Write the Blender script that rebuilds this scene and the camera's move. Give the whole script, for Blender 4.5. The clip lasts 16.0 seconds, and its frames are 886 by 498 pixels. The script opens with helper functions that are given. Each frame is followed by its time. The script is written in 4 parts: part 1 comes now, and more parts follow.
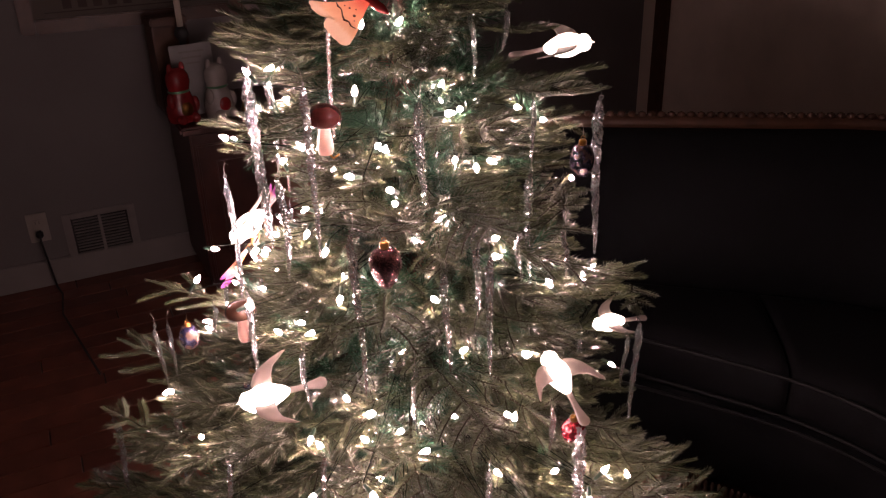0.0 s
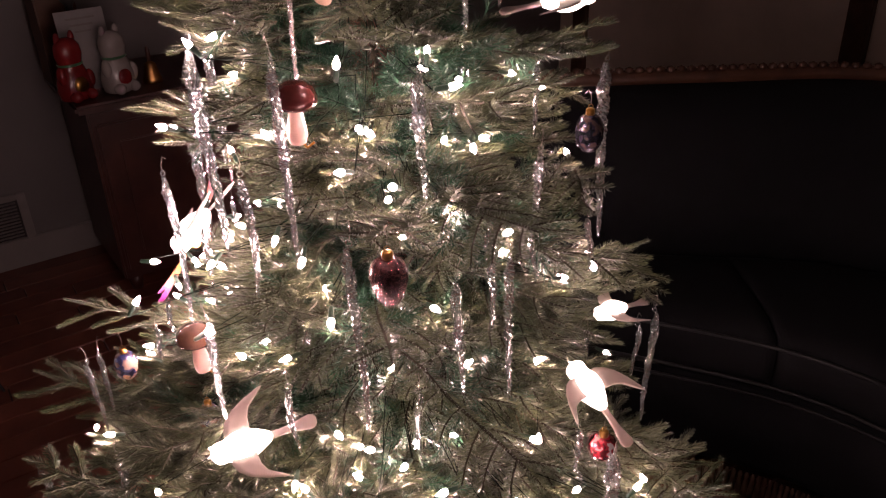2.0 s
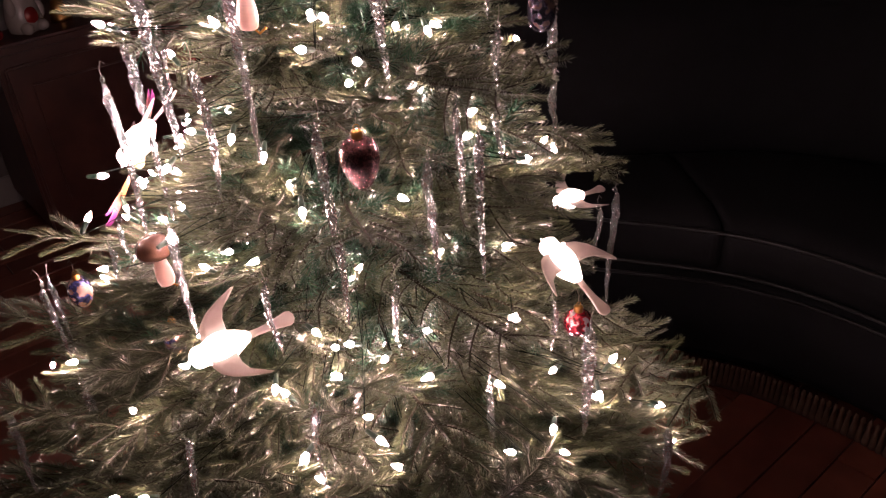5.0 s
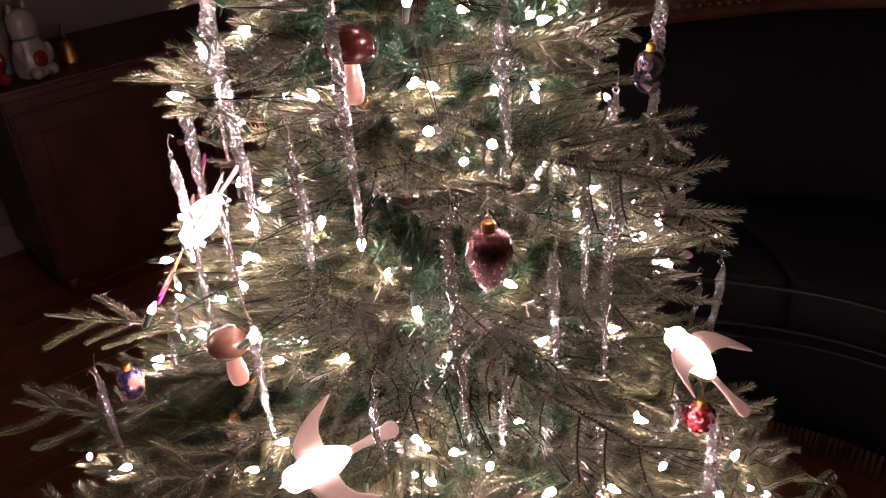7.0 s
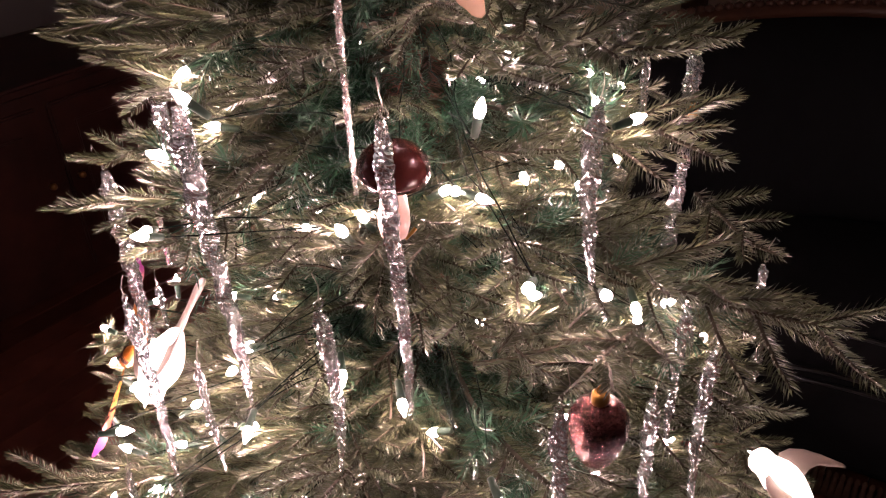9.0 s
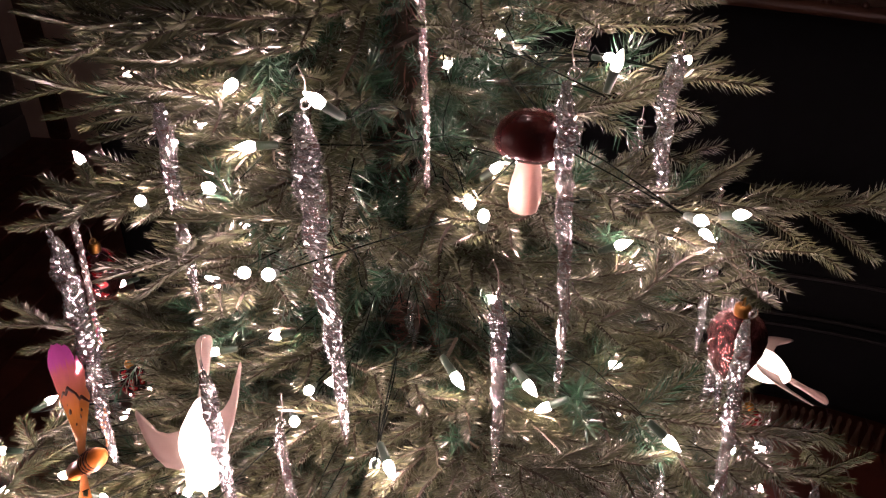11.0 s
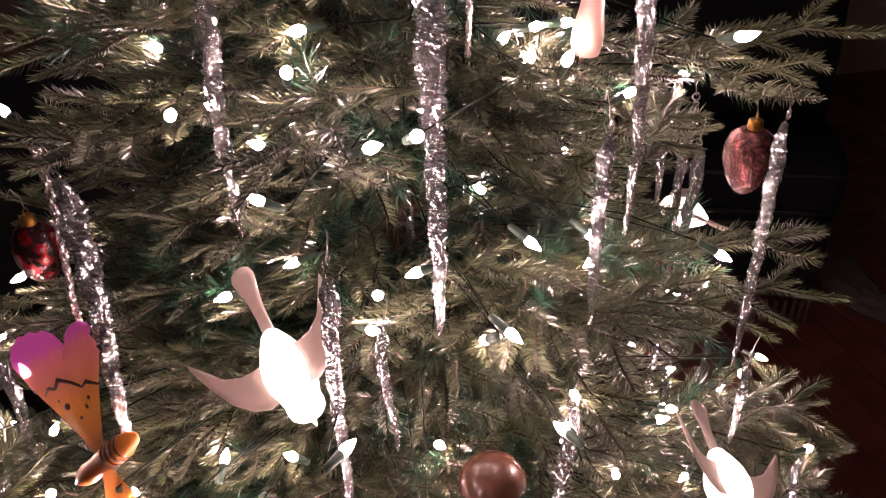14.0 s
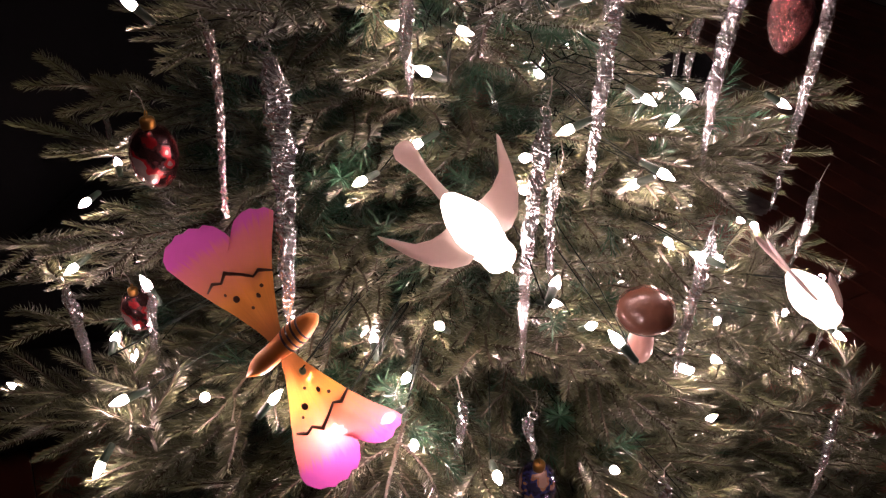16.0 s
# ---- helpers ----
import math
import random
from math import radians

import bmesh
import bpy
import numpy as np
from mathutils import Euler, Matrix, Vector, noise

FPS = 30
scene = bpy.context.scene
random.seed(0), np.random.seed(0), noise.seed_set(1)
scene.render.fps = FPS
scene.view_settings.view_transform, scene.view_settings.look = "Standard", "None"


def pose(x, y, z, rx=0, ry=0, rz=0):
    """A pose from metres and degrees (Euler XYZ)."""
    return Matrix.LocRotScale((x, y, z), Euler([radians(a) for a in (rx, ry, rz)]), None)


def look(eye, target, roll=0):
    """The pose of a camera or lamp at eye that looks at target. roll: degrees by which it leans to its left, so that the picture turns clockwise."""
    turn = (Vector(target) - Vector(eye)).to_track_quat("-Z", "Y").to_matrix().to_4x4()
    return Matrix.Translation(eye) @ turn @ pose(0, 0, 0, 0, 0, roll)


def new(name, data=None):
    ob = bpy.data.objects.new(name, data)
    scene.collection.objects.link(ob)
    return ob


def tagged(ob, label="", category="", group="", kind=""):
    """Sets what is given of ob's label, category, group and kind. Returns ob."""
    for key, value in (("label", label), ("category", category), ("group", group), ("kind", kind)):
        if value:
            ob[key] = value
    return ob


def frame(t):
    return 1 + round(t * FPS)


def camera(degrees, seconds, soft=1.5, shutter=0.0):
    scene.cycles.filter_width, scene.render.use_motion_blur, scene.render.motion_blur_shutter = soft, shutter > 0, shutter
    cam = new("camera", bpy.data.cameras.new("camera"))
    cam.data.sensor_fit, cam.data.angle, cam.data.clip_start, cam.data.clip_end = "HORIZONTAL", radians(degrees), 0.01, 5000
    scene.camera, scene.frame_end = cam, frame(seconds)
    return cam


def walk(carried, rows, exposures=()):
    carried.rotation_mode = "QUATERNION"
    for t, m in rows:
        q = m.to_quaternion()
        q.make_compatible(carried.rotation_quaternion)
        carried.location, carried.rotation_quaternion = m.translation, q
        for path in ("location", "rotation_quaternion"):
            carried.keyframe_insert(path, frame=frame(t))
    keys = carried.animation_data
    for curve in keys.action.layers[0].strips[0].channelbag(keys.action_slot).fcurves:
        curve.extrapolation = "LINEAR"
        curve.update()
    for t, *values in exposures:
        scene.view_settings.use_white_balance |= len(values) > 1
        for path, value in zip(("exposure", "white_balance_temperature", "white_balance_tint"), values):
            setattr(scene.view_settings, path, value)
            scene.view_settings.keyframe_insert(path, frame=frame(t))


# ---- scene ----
cam = camera(56.77, 16.0, soft=1.2)
PATH = [
    (0, (0.0000, -1.2500, 1.5000), (0.0004, -0.3455, 1.0736), -1.77),
    (0.5, (-0.0515, -1.1717, 1.5110), (-0.0205, -0.2710, 1.0776), -1.99),
    (1, (-0.0905, -1.1025, 1.5056), (-0.0135, -0.2055, 1.0702), -2.19),
    (1.5, (-0.1050, -1.0575, 1.4854), (-0.0027, -0.1714, 1.0334), -2.39),
    (2, (-0.1135, -1.0434, 1.4643), (0.0014, -0.1706, 0.9901), -1.93),
    (2.5, (-0.1167, -1.0445, 1.4423), (0.0093, -0.1807, 0.9544), -1.17),
    (3, (-0.1190, -1.0516, 1.4251), (0.0150, -0.1957, 0.9256), -0.88),
    (3.5, (-0.1194, -1.0617, 1.4099), (0.0138, -0.2176, 0.8906), -0.56),
    (6, (-0.2355, -1.0327, 1.3986), (-0.0106, -0.2200, 0.8611), -5.37),
    (6.5, (-0.2641, -0.9936, 1.4160), (-0.0393, -0.1648, 0.9035), -4.70),
    (7, (-0.2657, -0.8902, 1.4078), (-0.0509, -0.0580, 0.8966), -3.63),
    (7.5, (-0.2920, -0.8096, 1.4231), (-0.0702, 0.0207, 0.9120), -3.77),
    (8, (-0.2737, -0.7260, 1.4254), (-0.0313, 0.0960, 0.9101), -3.78),
    (8.5, (-0.2854, -0.6703, 1.4347), (-0.0011, 0.1303, 0.9072), -3.26),
    (11, (-0.5847, -0.4146, 1.4085), (0.1063, 0.0883, 0.8894), -1.09),
    (11.5, (-0.5891, -0.3285, 1.3852), (0.1357, 0.0966, 0.8430), -0.76),
    (12, (-0.6100, -0.2714, 1.3576), (0.1488, 0.0717, 0.8039), 0.16),
    (12.5, (-0.6486, -0.2388, 1.3501), (0.1236, 0.0625, 0.7907), 0.38),
    (13, (-0.6721, -0.2195, 1.3439), (0.1196, 0.0367, 0.7894), 0.56),
    (13.5, (-0.6842, -0.2023, 1.3404), (0.1249, 0.0126, 0.7935), 0.46),
    (14, (-0.7183, -0.1926, 1.3360), (0.1041, -0.0097, 0.7973), -0.88),
    (14.5, (-0.7647, -0.1450, 1.3210), (0.0649, -0.0058, 0.7804), -1.32),
    (15, (-0.7891, -0.0838, 1.2943), (0.0390, 0.0030, 0.7404), -0.89),
    (15.5, (-0.7852, -0.0093, 1.2881), (0.0368, 0.0134, 0.7191), 0.17),
    (16, (-0.8202, 0.0520, 1.2975), (-0.0041, 0.0128, 0.7209), 1.32),
]
walk(cam, [(t, look(eye, target, roll)) for t, eye, target, roll in PATH],
     exposures=[(0.0, 0.3), (8.7, 0.16), (10.8, -0.25), (13.5, -0.46), (16.0, -0.40)])

# ---- world: a dark room at night, lit by the tree alone ----
world = bpy.data.worlds.new("night")
scene.world = world
world.use_nodes = True
world.node_tree.nodes["Background"].inputs[0].default_value = (0.9, 0.75, 0.65, 1)
world.node_tree.nodes["Background"].inputs[1].default_value = 0.0002
scene.view_settings.exposure = 0.0
BULB_GLOW = 545.0
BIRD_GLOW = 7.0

# ---- materials ----


def mat(name, color, rough=0.6, metal=0.0, vary=0.25, scale=30.0, bump=0.15, bump_scale=120.0, island=0.0, objects=0.0, **inputs):
    """A surface with two scales of colour variation, fine relief and, if asked, a spread between pieces."""
    m = bpy.data.materials.new(name)
    m.use_nodes = True
    nt = m.node_tree
    bs = nt.nodes["Principled BSDF"]
    bs.inputs["Roughness"].default_value = rough
    bs.inputs["Metallic"].default_value = metal
    for key, value in inputs.items():
        bs.inputs[key.replace("_", " ")].default_value = value
    co = nt.nodes.new("ShaderNodeTexCoord")
    big = nt.nodes.new("ShaderNodeTexNoise")
    big.inputs["Scale"].default_value = scale
    big.inputs["Detail"].default_value = 6
    nt.links.new(co.outputs["Object"], big.inputs["Vector"])
    ramp = nt.nodes.new("ShaderNodeValToRGB")
    lo, hi = 1 - vary, 1 + vary
    ramp.color_ramp.elements[0].position, ramp.color_ramp.elements[1].position = 0.3, 0.7
    ramp.color_ramp.elements[0].color = (color[0] * lo, color[1] * lo, color[2] * lo, 1)
    ramp.color_ramp.elements[1].color = (min(color[0] * hi, 1), min(color[1] * hi, 1), min(color[2] * hi, 1), 1)
    nt.links.new(big.outputs["Fac"], ramp.inputs["Fac"])
    out = ramp.outputs["Color"]
    for amount, node, socket in ((island, "ShaderNodeNewGeometry", "Random Per Island"), (objects, "ShaderNodeObjectInfo", "Random")):
        if amount:
            src = nt.nodes.new(node)
            span = nt.nodes.new("ShaderNodeMapRange")
            span.inputs["To Min"].default_value, span.inputs["To Max"].default_value = 1 - amount, 1 + amount
            nt.links.new(src.outputs[socket], span.inputs["Value"])
            hue = nt.nodes.new("ShaderNodeHueSaturation")
            nt.links.new(span.outputs["Result"], hue.inputs["Value"])
            nt.links.new(out, hue.inputs["Color"])
            out = hue.outputs["Color"]
    nt.links.new(out, bs.inputs["Base Color"])
    if bump:
        fine = nt.nodes.new("ShaderNodeTexNoise")
        fine.inputs["Scale"].default_value = bump_scale
        fine.inputs["Detail"].default_value = 4
        nt.links.new(co.outputs["Object"], fine.inputs["Vector"])
        bm_ = nt.nodes.new("ShaderNodeBump")
        bm_.inputs["Strength"].default_value = bump
        bm_.inputs["Distance"].default_value = 0.002
        nt.links.new(fine.outputs["Fac"], bm_.inputs["Height"])
        nt.links.new(bm_.outputs["Normal"], bs.inputs["Normal"])
    return m


def glow(name, color, strength):
    m = bpy.data.materials.new(name)
    m.use_nodes = True
    bs = m.node_tree.nodes["Principled BSDF"]
    bs.inputs["Base Color"].default_value = (0.85, 0.82, 0.78, 1)
    bs.inputs["Roughness"].default_value = 0.3
    bs.inputs["Emission Color"].default_value = (*color, 1)
    bs.inputs["Emission Strength"].default_value = strength
    return m


M_NEEDLE = mat("fir_needle", (0.054, 0.062, 0.028), 0.32, vary=0.35, scale=14, bump=0, island=0.4, objects=0.15, Specular_IOR_Level=0.65)
M_PVC = mat("inner_needle", (0.016, 0.052, 0.026), 0.28, vary=0.3, scale=20, bump=0, island=0.35)
M_STEM = mat("brown_stem", (0.032, 0.024, 0.013), 0.8, vary=0.4, scale=60)
M_TRUNK = mat("brown_trunk_wrap", (0.13, 0.055, 0.04), 0.7, vary=0.4, scale=60, island=0.4)
M_WIRE = mat("green_wire", (0.0025, 0.006, 0.004), 0.8, vary=0.2, Specular_IOR_Level=0.12)
M_SOCKET = mat("green_socket", (0.03, 0.055, 0.038), 0.35, vary=0.15)
M_BULB = glow("lit_bulb", (1.0, 0.665, 0.66), BULB_GLOW)
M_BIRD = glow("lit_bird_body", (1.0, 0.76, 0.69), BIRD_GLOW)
M_GOLD = mat("gold_cap", (0.30, 0.15, 0.042), 0.30, 1.0, vary=0.2, bump=0.3)
M_HOOK = mat("hook_wire", (0.25, 0.22, 0.2), 0.35, 1.0, vary=0.1)


def ice_material(name, tint, rough, clear, metal=0.0):
    m = mat(name, tint, rough, metal, vary=0.06, scale=60, bump=0.22, bump_scale=260, Transmission_Weight=clear, IOR=1.5, Specular_IOR_Level=0.8)
    for n in m.node_tree.nodes:
        if n.type == "BUMP":
            n.inputs["Distance"].default_value = 0.003
    return m


def facet_sheen(m, share, rough):
    """Adds sharp white reflections to the clear plastic."""
    nt = m.node_tree
    gl = nt.nodes.new("ShaderNodeBsdfGlossy")
    gl.inputs["Roughness"].default_value = rough
    gl.inputs["Color"].default_value = (0.92, 0.97, 1.0, 1)
    mix = nt.nodes.new("ShaderNodeMixShader")
    mix.inputs[0].default_value = share
    for n in nt.nodes:
        if n.type == "BUMP":
            nt.links.new(n.outputs["Normal"], gl.inputs["Normal"])
    nt.links.new(nt.nodes["Principled BSDF"].outputs[0], mix.inputs[1])
    nt.links.new(gl.outputs[0], mix.inputs[2])
    nt.links.new(mix.outputs[0], nt.nodes["Material Output"].inputs["Surface"])
    return m


M_ICE = facet_sheen(ice_material("clear_icicle", (0.97, 0.94, 0.96), 0.06, 0.95), 0.50, 0.06)
M_ROD = ice_material("silver_icicle", (0.80, 0.74, 0.74), 0.16, 0.0, 0.9)


def wing_material(name, color):
    """Thin frosted plastic that lets light through."""
    m = bpy.data.materials.new(name)
    m.use_nodes = True
    nt = m.node_tree
    out = nt.nodes["Material Output"]
    nt.nodes.remove(nt.nodes["Principled BSDF"])
    co = nt.nodes.new("ShaderNodeTexCoord")
    n = nt.nodes.new("ShaderNodeTexNoise")
    n.inputs["Scale"].default_value = 90
    nt.links.new(co.outputs["Object"], n.inputs["Vector"])
    ramp = nt.nodes.new("ShaderNodeValToRGB")
    ramp.color_ramp.elements[0].color = (color[0] * 0.9, color[1] * 0.88, color[2] * 0.86, 1)
    ramp.color_ramp.elements[1].color = (*color, 1)
    nt.links.new(n.outputs["Fac"], ramp.inputs["Fac"])
    a, b = nt.nodes.new("ShaderNodeBsdfDiffuse"), nt.nodes.new("ShaderNodeBsdfTranslucent")
    mix = nt.nodes.new("ShaderNodeMixShader")
    mix.inputs[0].default_value = 0.5
    for s in (a, b):
        nt.links.new(ramp.outputs["Color"], s.inputs["Color"])
    nt.links.new(a.outputs[0], mix.inputs[1])
    nt.links.new(b.outputs[0], mix.inputs[2])
    gl = nt.nodes.new("ShaderNodeBsdfGlossy")
    gl.inputs["Roughness"].default_value = 0.35
    mix2 = nt.nodes.new("ShaderNodeMixShader")
    mix2.inputs[0].default_value = 0.06
    nt.links.new(mix.outputs[0], mix2.inputs[1])
    nt.links.new(gl.outputs[0], mix2.inputs[2])
    nt.links.new(mix2.outputs[0], out.inputs["Surface"])
    return m


M_WING = wing_material("frosted_white_plastic", (0.54, 0.46, 0.43))
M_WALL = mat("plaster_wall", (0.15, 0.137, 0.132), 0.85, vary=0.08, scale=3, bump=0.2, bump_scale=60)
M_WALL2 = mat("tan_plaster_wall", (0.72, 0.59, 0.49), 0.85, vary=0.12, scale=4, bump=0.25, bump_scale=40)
M_TRIM = mat("white_trim", (0.22, 0.20, 0.19), 0.5, vary=0.06, scale=8)
M_CEIL = mat("ceiling_paint", (0.4, 0.38, 0.36), 0.9, vary=0.05, scale=3)
M_FLOOR = mat("red_brown_floor_board", (0.135, 0.042, 0.026), 0.38, vary=0.3, scale=9, bump=0.1, objects=0.25)
M_CABINET = mat("dark_cherry_wood", (0.055, 0.018, 0.013), 0.4, vary=0.35, scale=10, bump=0.1)
M_SOFA = mat("black_velvet", (0.0026, 0.0031, 0.0042), 0.85, vary=0.3, scale=18, bump=0.3, bump_scale=220, Specular_IOR_Level=0.35)
M_PIPING = mat("grey_piping", (0.009, 0.009, 0.009), 0.6, vary=0.2)
M_CARVED = mat("carved_walnut", (0.08, 0.035, 0.02), 0.45, vary=0.3, scale=20)
M_FRINGE = mat("brown_fringe", (0.11, 0.06, 0.04), 0.8, vary=0.3, island=0.3)
M_FRAME = mat("frame_wood", (0.075, 0.032, 0.017), 0.45, vary=0.3, scale=14)
M_PAPER = mat("aged_print", (0.10, 0.082, 0.068), 0.8, vary=0.15, scale=7)
M_INK = mat("dark_print", (0.05, 0.03, 0.025), 0.8, vary=0.2)
M_PLATE = mat("ivory_plate", (0.28, 0.25, 0.22), 0.45, vary=0.05)
M_SLOT = mat("dark_slot", (0.02, 0.02, 0.02), 0.6, vary=0.1)
M_VENT = mat("painted_vent", (0.20, 0.18, 0.17), 0.55, vary=0.08)
M_CORD = mat("black_cord", (0.012, 0.012, 0.012), 0.5, vary=0.1)
M_REDGLAZE = mat("red_glaze", (0.17, 0.012, 0.013), 0.25, vary=0.2, scale=20)
M_WHITEGLAZE = mat("white_glaze", (0.27, 0.245, 0.225), 0.25, vary=0.1, scale=20)
M_GREENGLAZE = mat("green_glaze", (0.06, 0.16, 0.08), 0.3, vary=0.2)
M_CANDLE = mat("cream_wax", (0.62, 0.55, 0.45), 0.5, vary=0.05)
M_CARD = mat("white_card", (0.25, 0.24, 0.235), 0.8, vary=0.05)
M_CLOTH = mat("grey_cloth", (0.30, 0.27, 0.26), 0.9, vary=0.15, scale=20, bump=0.3)
M_BRASS = mat("brass", (0.6, 0.33, 0.12), 0.3, 1.0, vary=0.15)
M_CAP = mat("mushroom_cap_glass", (0.030, 0.0065, 0.0055), 0.20, vary=0.35, scale=40, bump=0.2, bump_scale=260, Specular_IOR_Level=0.2)
M_CAP2 = mat("tan_mushroom_cap", (0.05, 0.022, 0.014), 0.26, vary=0.3, scale=50, bump=0.15, bump_scale=260, Specular_IOR_Level=0.22)
M_STALK = mat("pink_stem_glass", (0.36, 0.20, 0.16), 0.32, vary=0.18, scale=30, Coat_Weight=0.25, Coat_Roughness=0.2)
M_CONE = mat("glittered_brown_glass", (0.10, 0.036, 0.034), 0.2, 0.7, vary=0.6, scale=240, bump=0.8, bump_scale=330)
M_PINKCONE = mat("frosted_red_glass", (0.42, 0.065, 0.065), 0.25, 0.35, vary=0.75, scale=210, bump=1.0, bump_scale=240)


def painted_glass(name, colors, scale=70.0, metal=0.55, rough=0.14):
    """Mirror glass painted in patches of several colours."""
    m = mat(name, colors[0], rough, metal, bump=0.25, bump_scale=300)
    nt = m.node_tree
    co = nt.nodes.new("ShaderNodeTexCoord")
    n = nt.nodes.new("ShaderNodeTexNoise")
    n.inputs["Scale"].default_value = scale
    n.inputs["Detail"].default_value = 2
    nt.links.new(co.outputs["Object"], n.inputs["Vector"])
    ramp = nt.nodes.new("ShaderNodeValToRGB")
    ramp.color_ramp.interpolation = "CONSTANT"
    while len(ramp.color_ramp.elements) < len(colors):
        ramp.color_ramp.elements.new(0.5)
    for k, c in enumerate(colors):
        ramp.color_ramp.elements[k].position = 0.0 if k == 0 else 0.40 + 0.2 * k / len(colors)
        ramp.color_ramp.elements[k].color = (*c, 1)
    nt.links.new(n.outputs["Fac"], ramp.inputs["Fac"])
    nt.links.new(ramp.outputs["Color"], nt.nodes["Principled BSDF"].inputs["Base Color"])
    return m


M_RED = painted_glass("red_silver_glass", [(0.10, 0.012, 0.016), (0.30, 0.018, 0.03), (0.34, 0.02, 0.035), (0.5, 0.42, 0.42)], 95)
M_BEETLE = painted_glass("red_black_glass", [(0.03, 0.012, 0.012), (0.06, 0.02, 0.02), (0.20, 0.010, 0.014), (0.24, 0.012, 0.018), (0.18, 0.14, 0.13)], 55)
M_BLUE = painted_glass("dark_blue_gold_glass", [(0.02, 0.02, 0.05), (0.03, 0.035, 0.12), (0.25, 0.13, 0.07), (0.3, 0.2, 0.16)], 75)
M_DARK = painted_glass("dark_smoky_glass", [(0.02, 0.02, 0.03), (0.05, 0.04, 0.06), (0.12, 0.08, 0.07)], 90)
M_SILVER = mat("silver_glitter", (0.75, 0.70, 0.68), 0.2, 1.0, vary=0.3, scale=200, bump=0.7, bump_scale=500)
M_BODY = mat("orange_striped_body", (0.58, 0.19, 0.03), 0.4, vary=0.15, scale=60)
M_STRIPE = mat("dark_brown_paint", (0.05, 0.014, 0.010), 0.5, vary=0.2)


def butterfly_wing(name, inner, middle, edge, start, end):
    """Painted feather wing: colours run from the body out to the edge, with streaks along the way."""
    m = wing_material(name, middle)
    nt = m.node_tree
    co = nt.nodes.new("ShaderNodeTexCoord")
    sep = nt.nodes.new("ShaderNodeSeparateXYZ")
    nt.links.new(co.outputs["Object"], sep.inputs[0])
    out = nt.nodes.new("ShaderNodeMath")
    out.operation = "ABSOLUTE"
    nt.links.new(sep.outputs["Y"], out.inputs[0])
    ratio = nt.nodes.new("ShaderNodeMath")
    ratio.operation = "DIVIDE"
    nt.links.new(sep.outputs["X"], ratio.inputs[0])
    nt.links.new(out.outputs[0], ratio.inputs[1])
    streak = nt.nodes.new("ShaderNodeTexNoise")
    streak.noise_dimensions = "1D"
    streak.inputs["Scale"].default_value = 26
    streak.inputs["Detail"].default_value = 5
    nt.links.new(ratio.outputs[0], streak.inputs["W"])
    span = nt.nodes.new("ShaderNodeMapRange")
    span.inputs["From Min"].default_value, span.inputs["From Max"].default_value = start, end
    nt.links.new(out.outputs[0], span.inputs["Value"])
    jit = nt.nodes.new("ShaderNodeMath")
    jit.operation = "MULTIPLY_ADD"
    jit.inputs[1].default_value = 0.22
    nt.links.new(streak.outputs["Fac"], jit.inputs[0])
    nt.links.new(span.outputs["Result"], jit.inputs[2])
    ramp = nt.nodes.new("ShaderNodeValToRGB")
    el = ramp.color_ramp.elements
    el[0].position, el[0].color = 0.15, (*inner, 1)
    el[1].position, el[1].color = 1.0, (*edge, 1)
    e = el.new(0.50)
    e.color = (*middle, 1)
    e = el.new(0.92)
    e.color = (middle[0] * 0.95, (middle[1] + edge[1]) / 2, (middle[2] + edge[2]) / 2.2, 1)
    nt.links.new(jit.outputs[0], ramp.inputs["Fac"])
    for n in nt.nodes:
        if n.type in ("BSDF_DIFFUSE", "BSDF_TRANSLUCENT"):
            nt.links.new(ramp.outputs["Color"], n.inputs["Color"])
    clear = nt.nodes.new("ShaderNodeBsdfTransparent")
    nt.links.new(ramp.outputs["Color"], clear.inputs["Color"])
    last = nt.nodes["Material Output"].inputs["Surface"].links[0].from_socket
    mix = nt.nodes.new("ShaderNodeMixShader")
    mix.inputs[0].default_value = 0.12
    nt.links.new(last, mix.inputs[1])
    nt.links.new(clear.outputs[0], mix.inputs[2])
    nt.links.new(mix.outputs[0], nt.nodes["Material Output"].inputs["Surface"])
    return m


M_ORANGE = butterfly_wing("orange_magenta_wing", (0.20, 0.075, 0.022), (0.52, 0.20, 0.038), (0.44, 0.075, 0.34), 0.010, 0.104)
M_PEACH = butterfly_wing("peach_wing", (0.34, 0.05, 0.03), (0.50, 0.20, 0.11), (0.50, 0.34, 0.24), 0.012, 0.095)

# ---- mesh helpers ----


def mesh_from(name, verts, faces, mats, slots=None, smooth=False):
    me = bpy.data.meshes.new(name)
    me.from_pydata([tuple(v) for v in verts], [], faces)
    for m in mats:
        me.materials.append(m)
    if slots is not None:
        me.polygons.foreach_set("material_index", slots)
    if smooth:
        me.polygons.foreach_set("use_smooth", [True] * len(me.polygons))
    me.update()
    return me


def part(name, bm, material, parent, label="", smooth=True):
    me = bpy.data.meshes.new(name)
    bm.to_mesh(me)
    bm.free()
    me.materials.append(material)
    if smooth:
        me.polygons.foreach_set("use_smooth", [True] * len(me.polygons))
    ob = new(name, me)
    ob.parent = parent
    return tagged(ob, label)


def thing(name, m, label, category, group="", kind=""):
    ob = new(name)
    ob.empty_display_size = 0.02
    ob.matrix_basis = m
    return tagged(ob, label, category, group, kind)


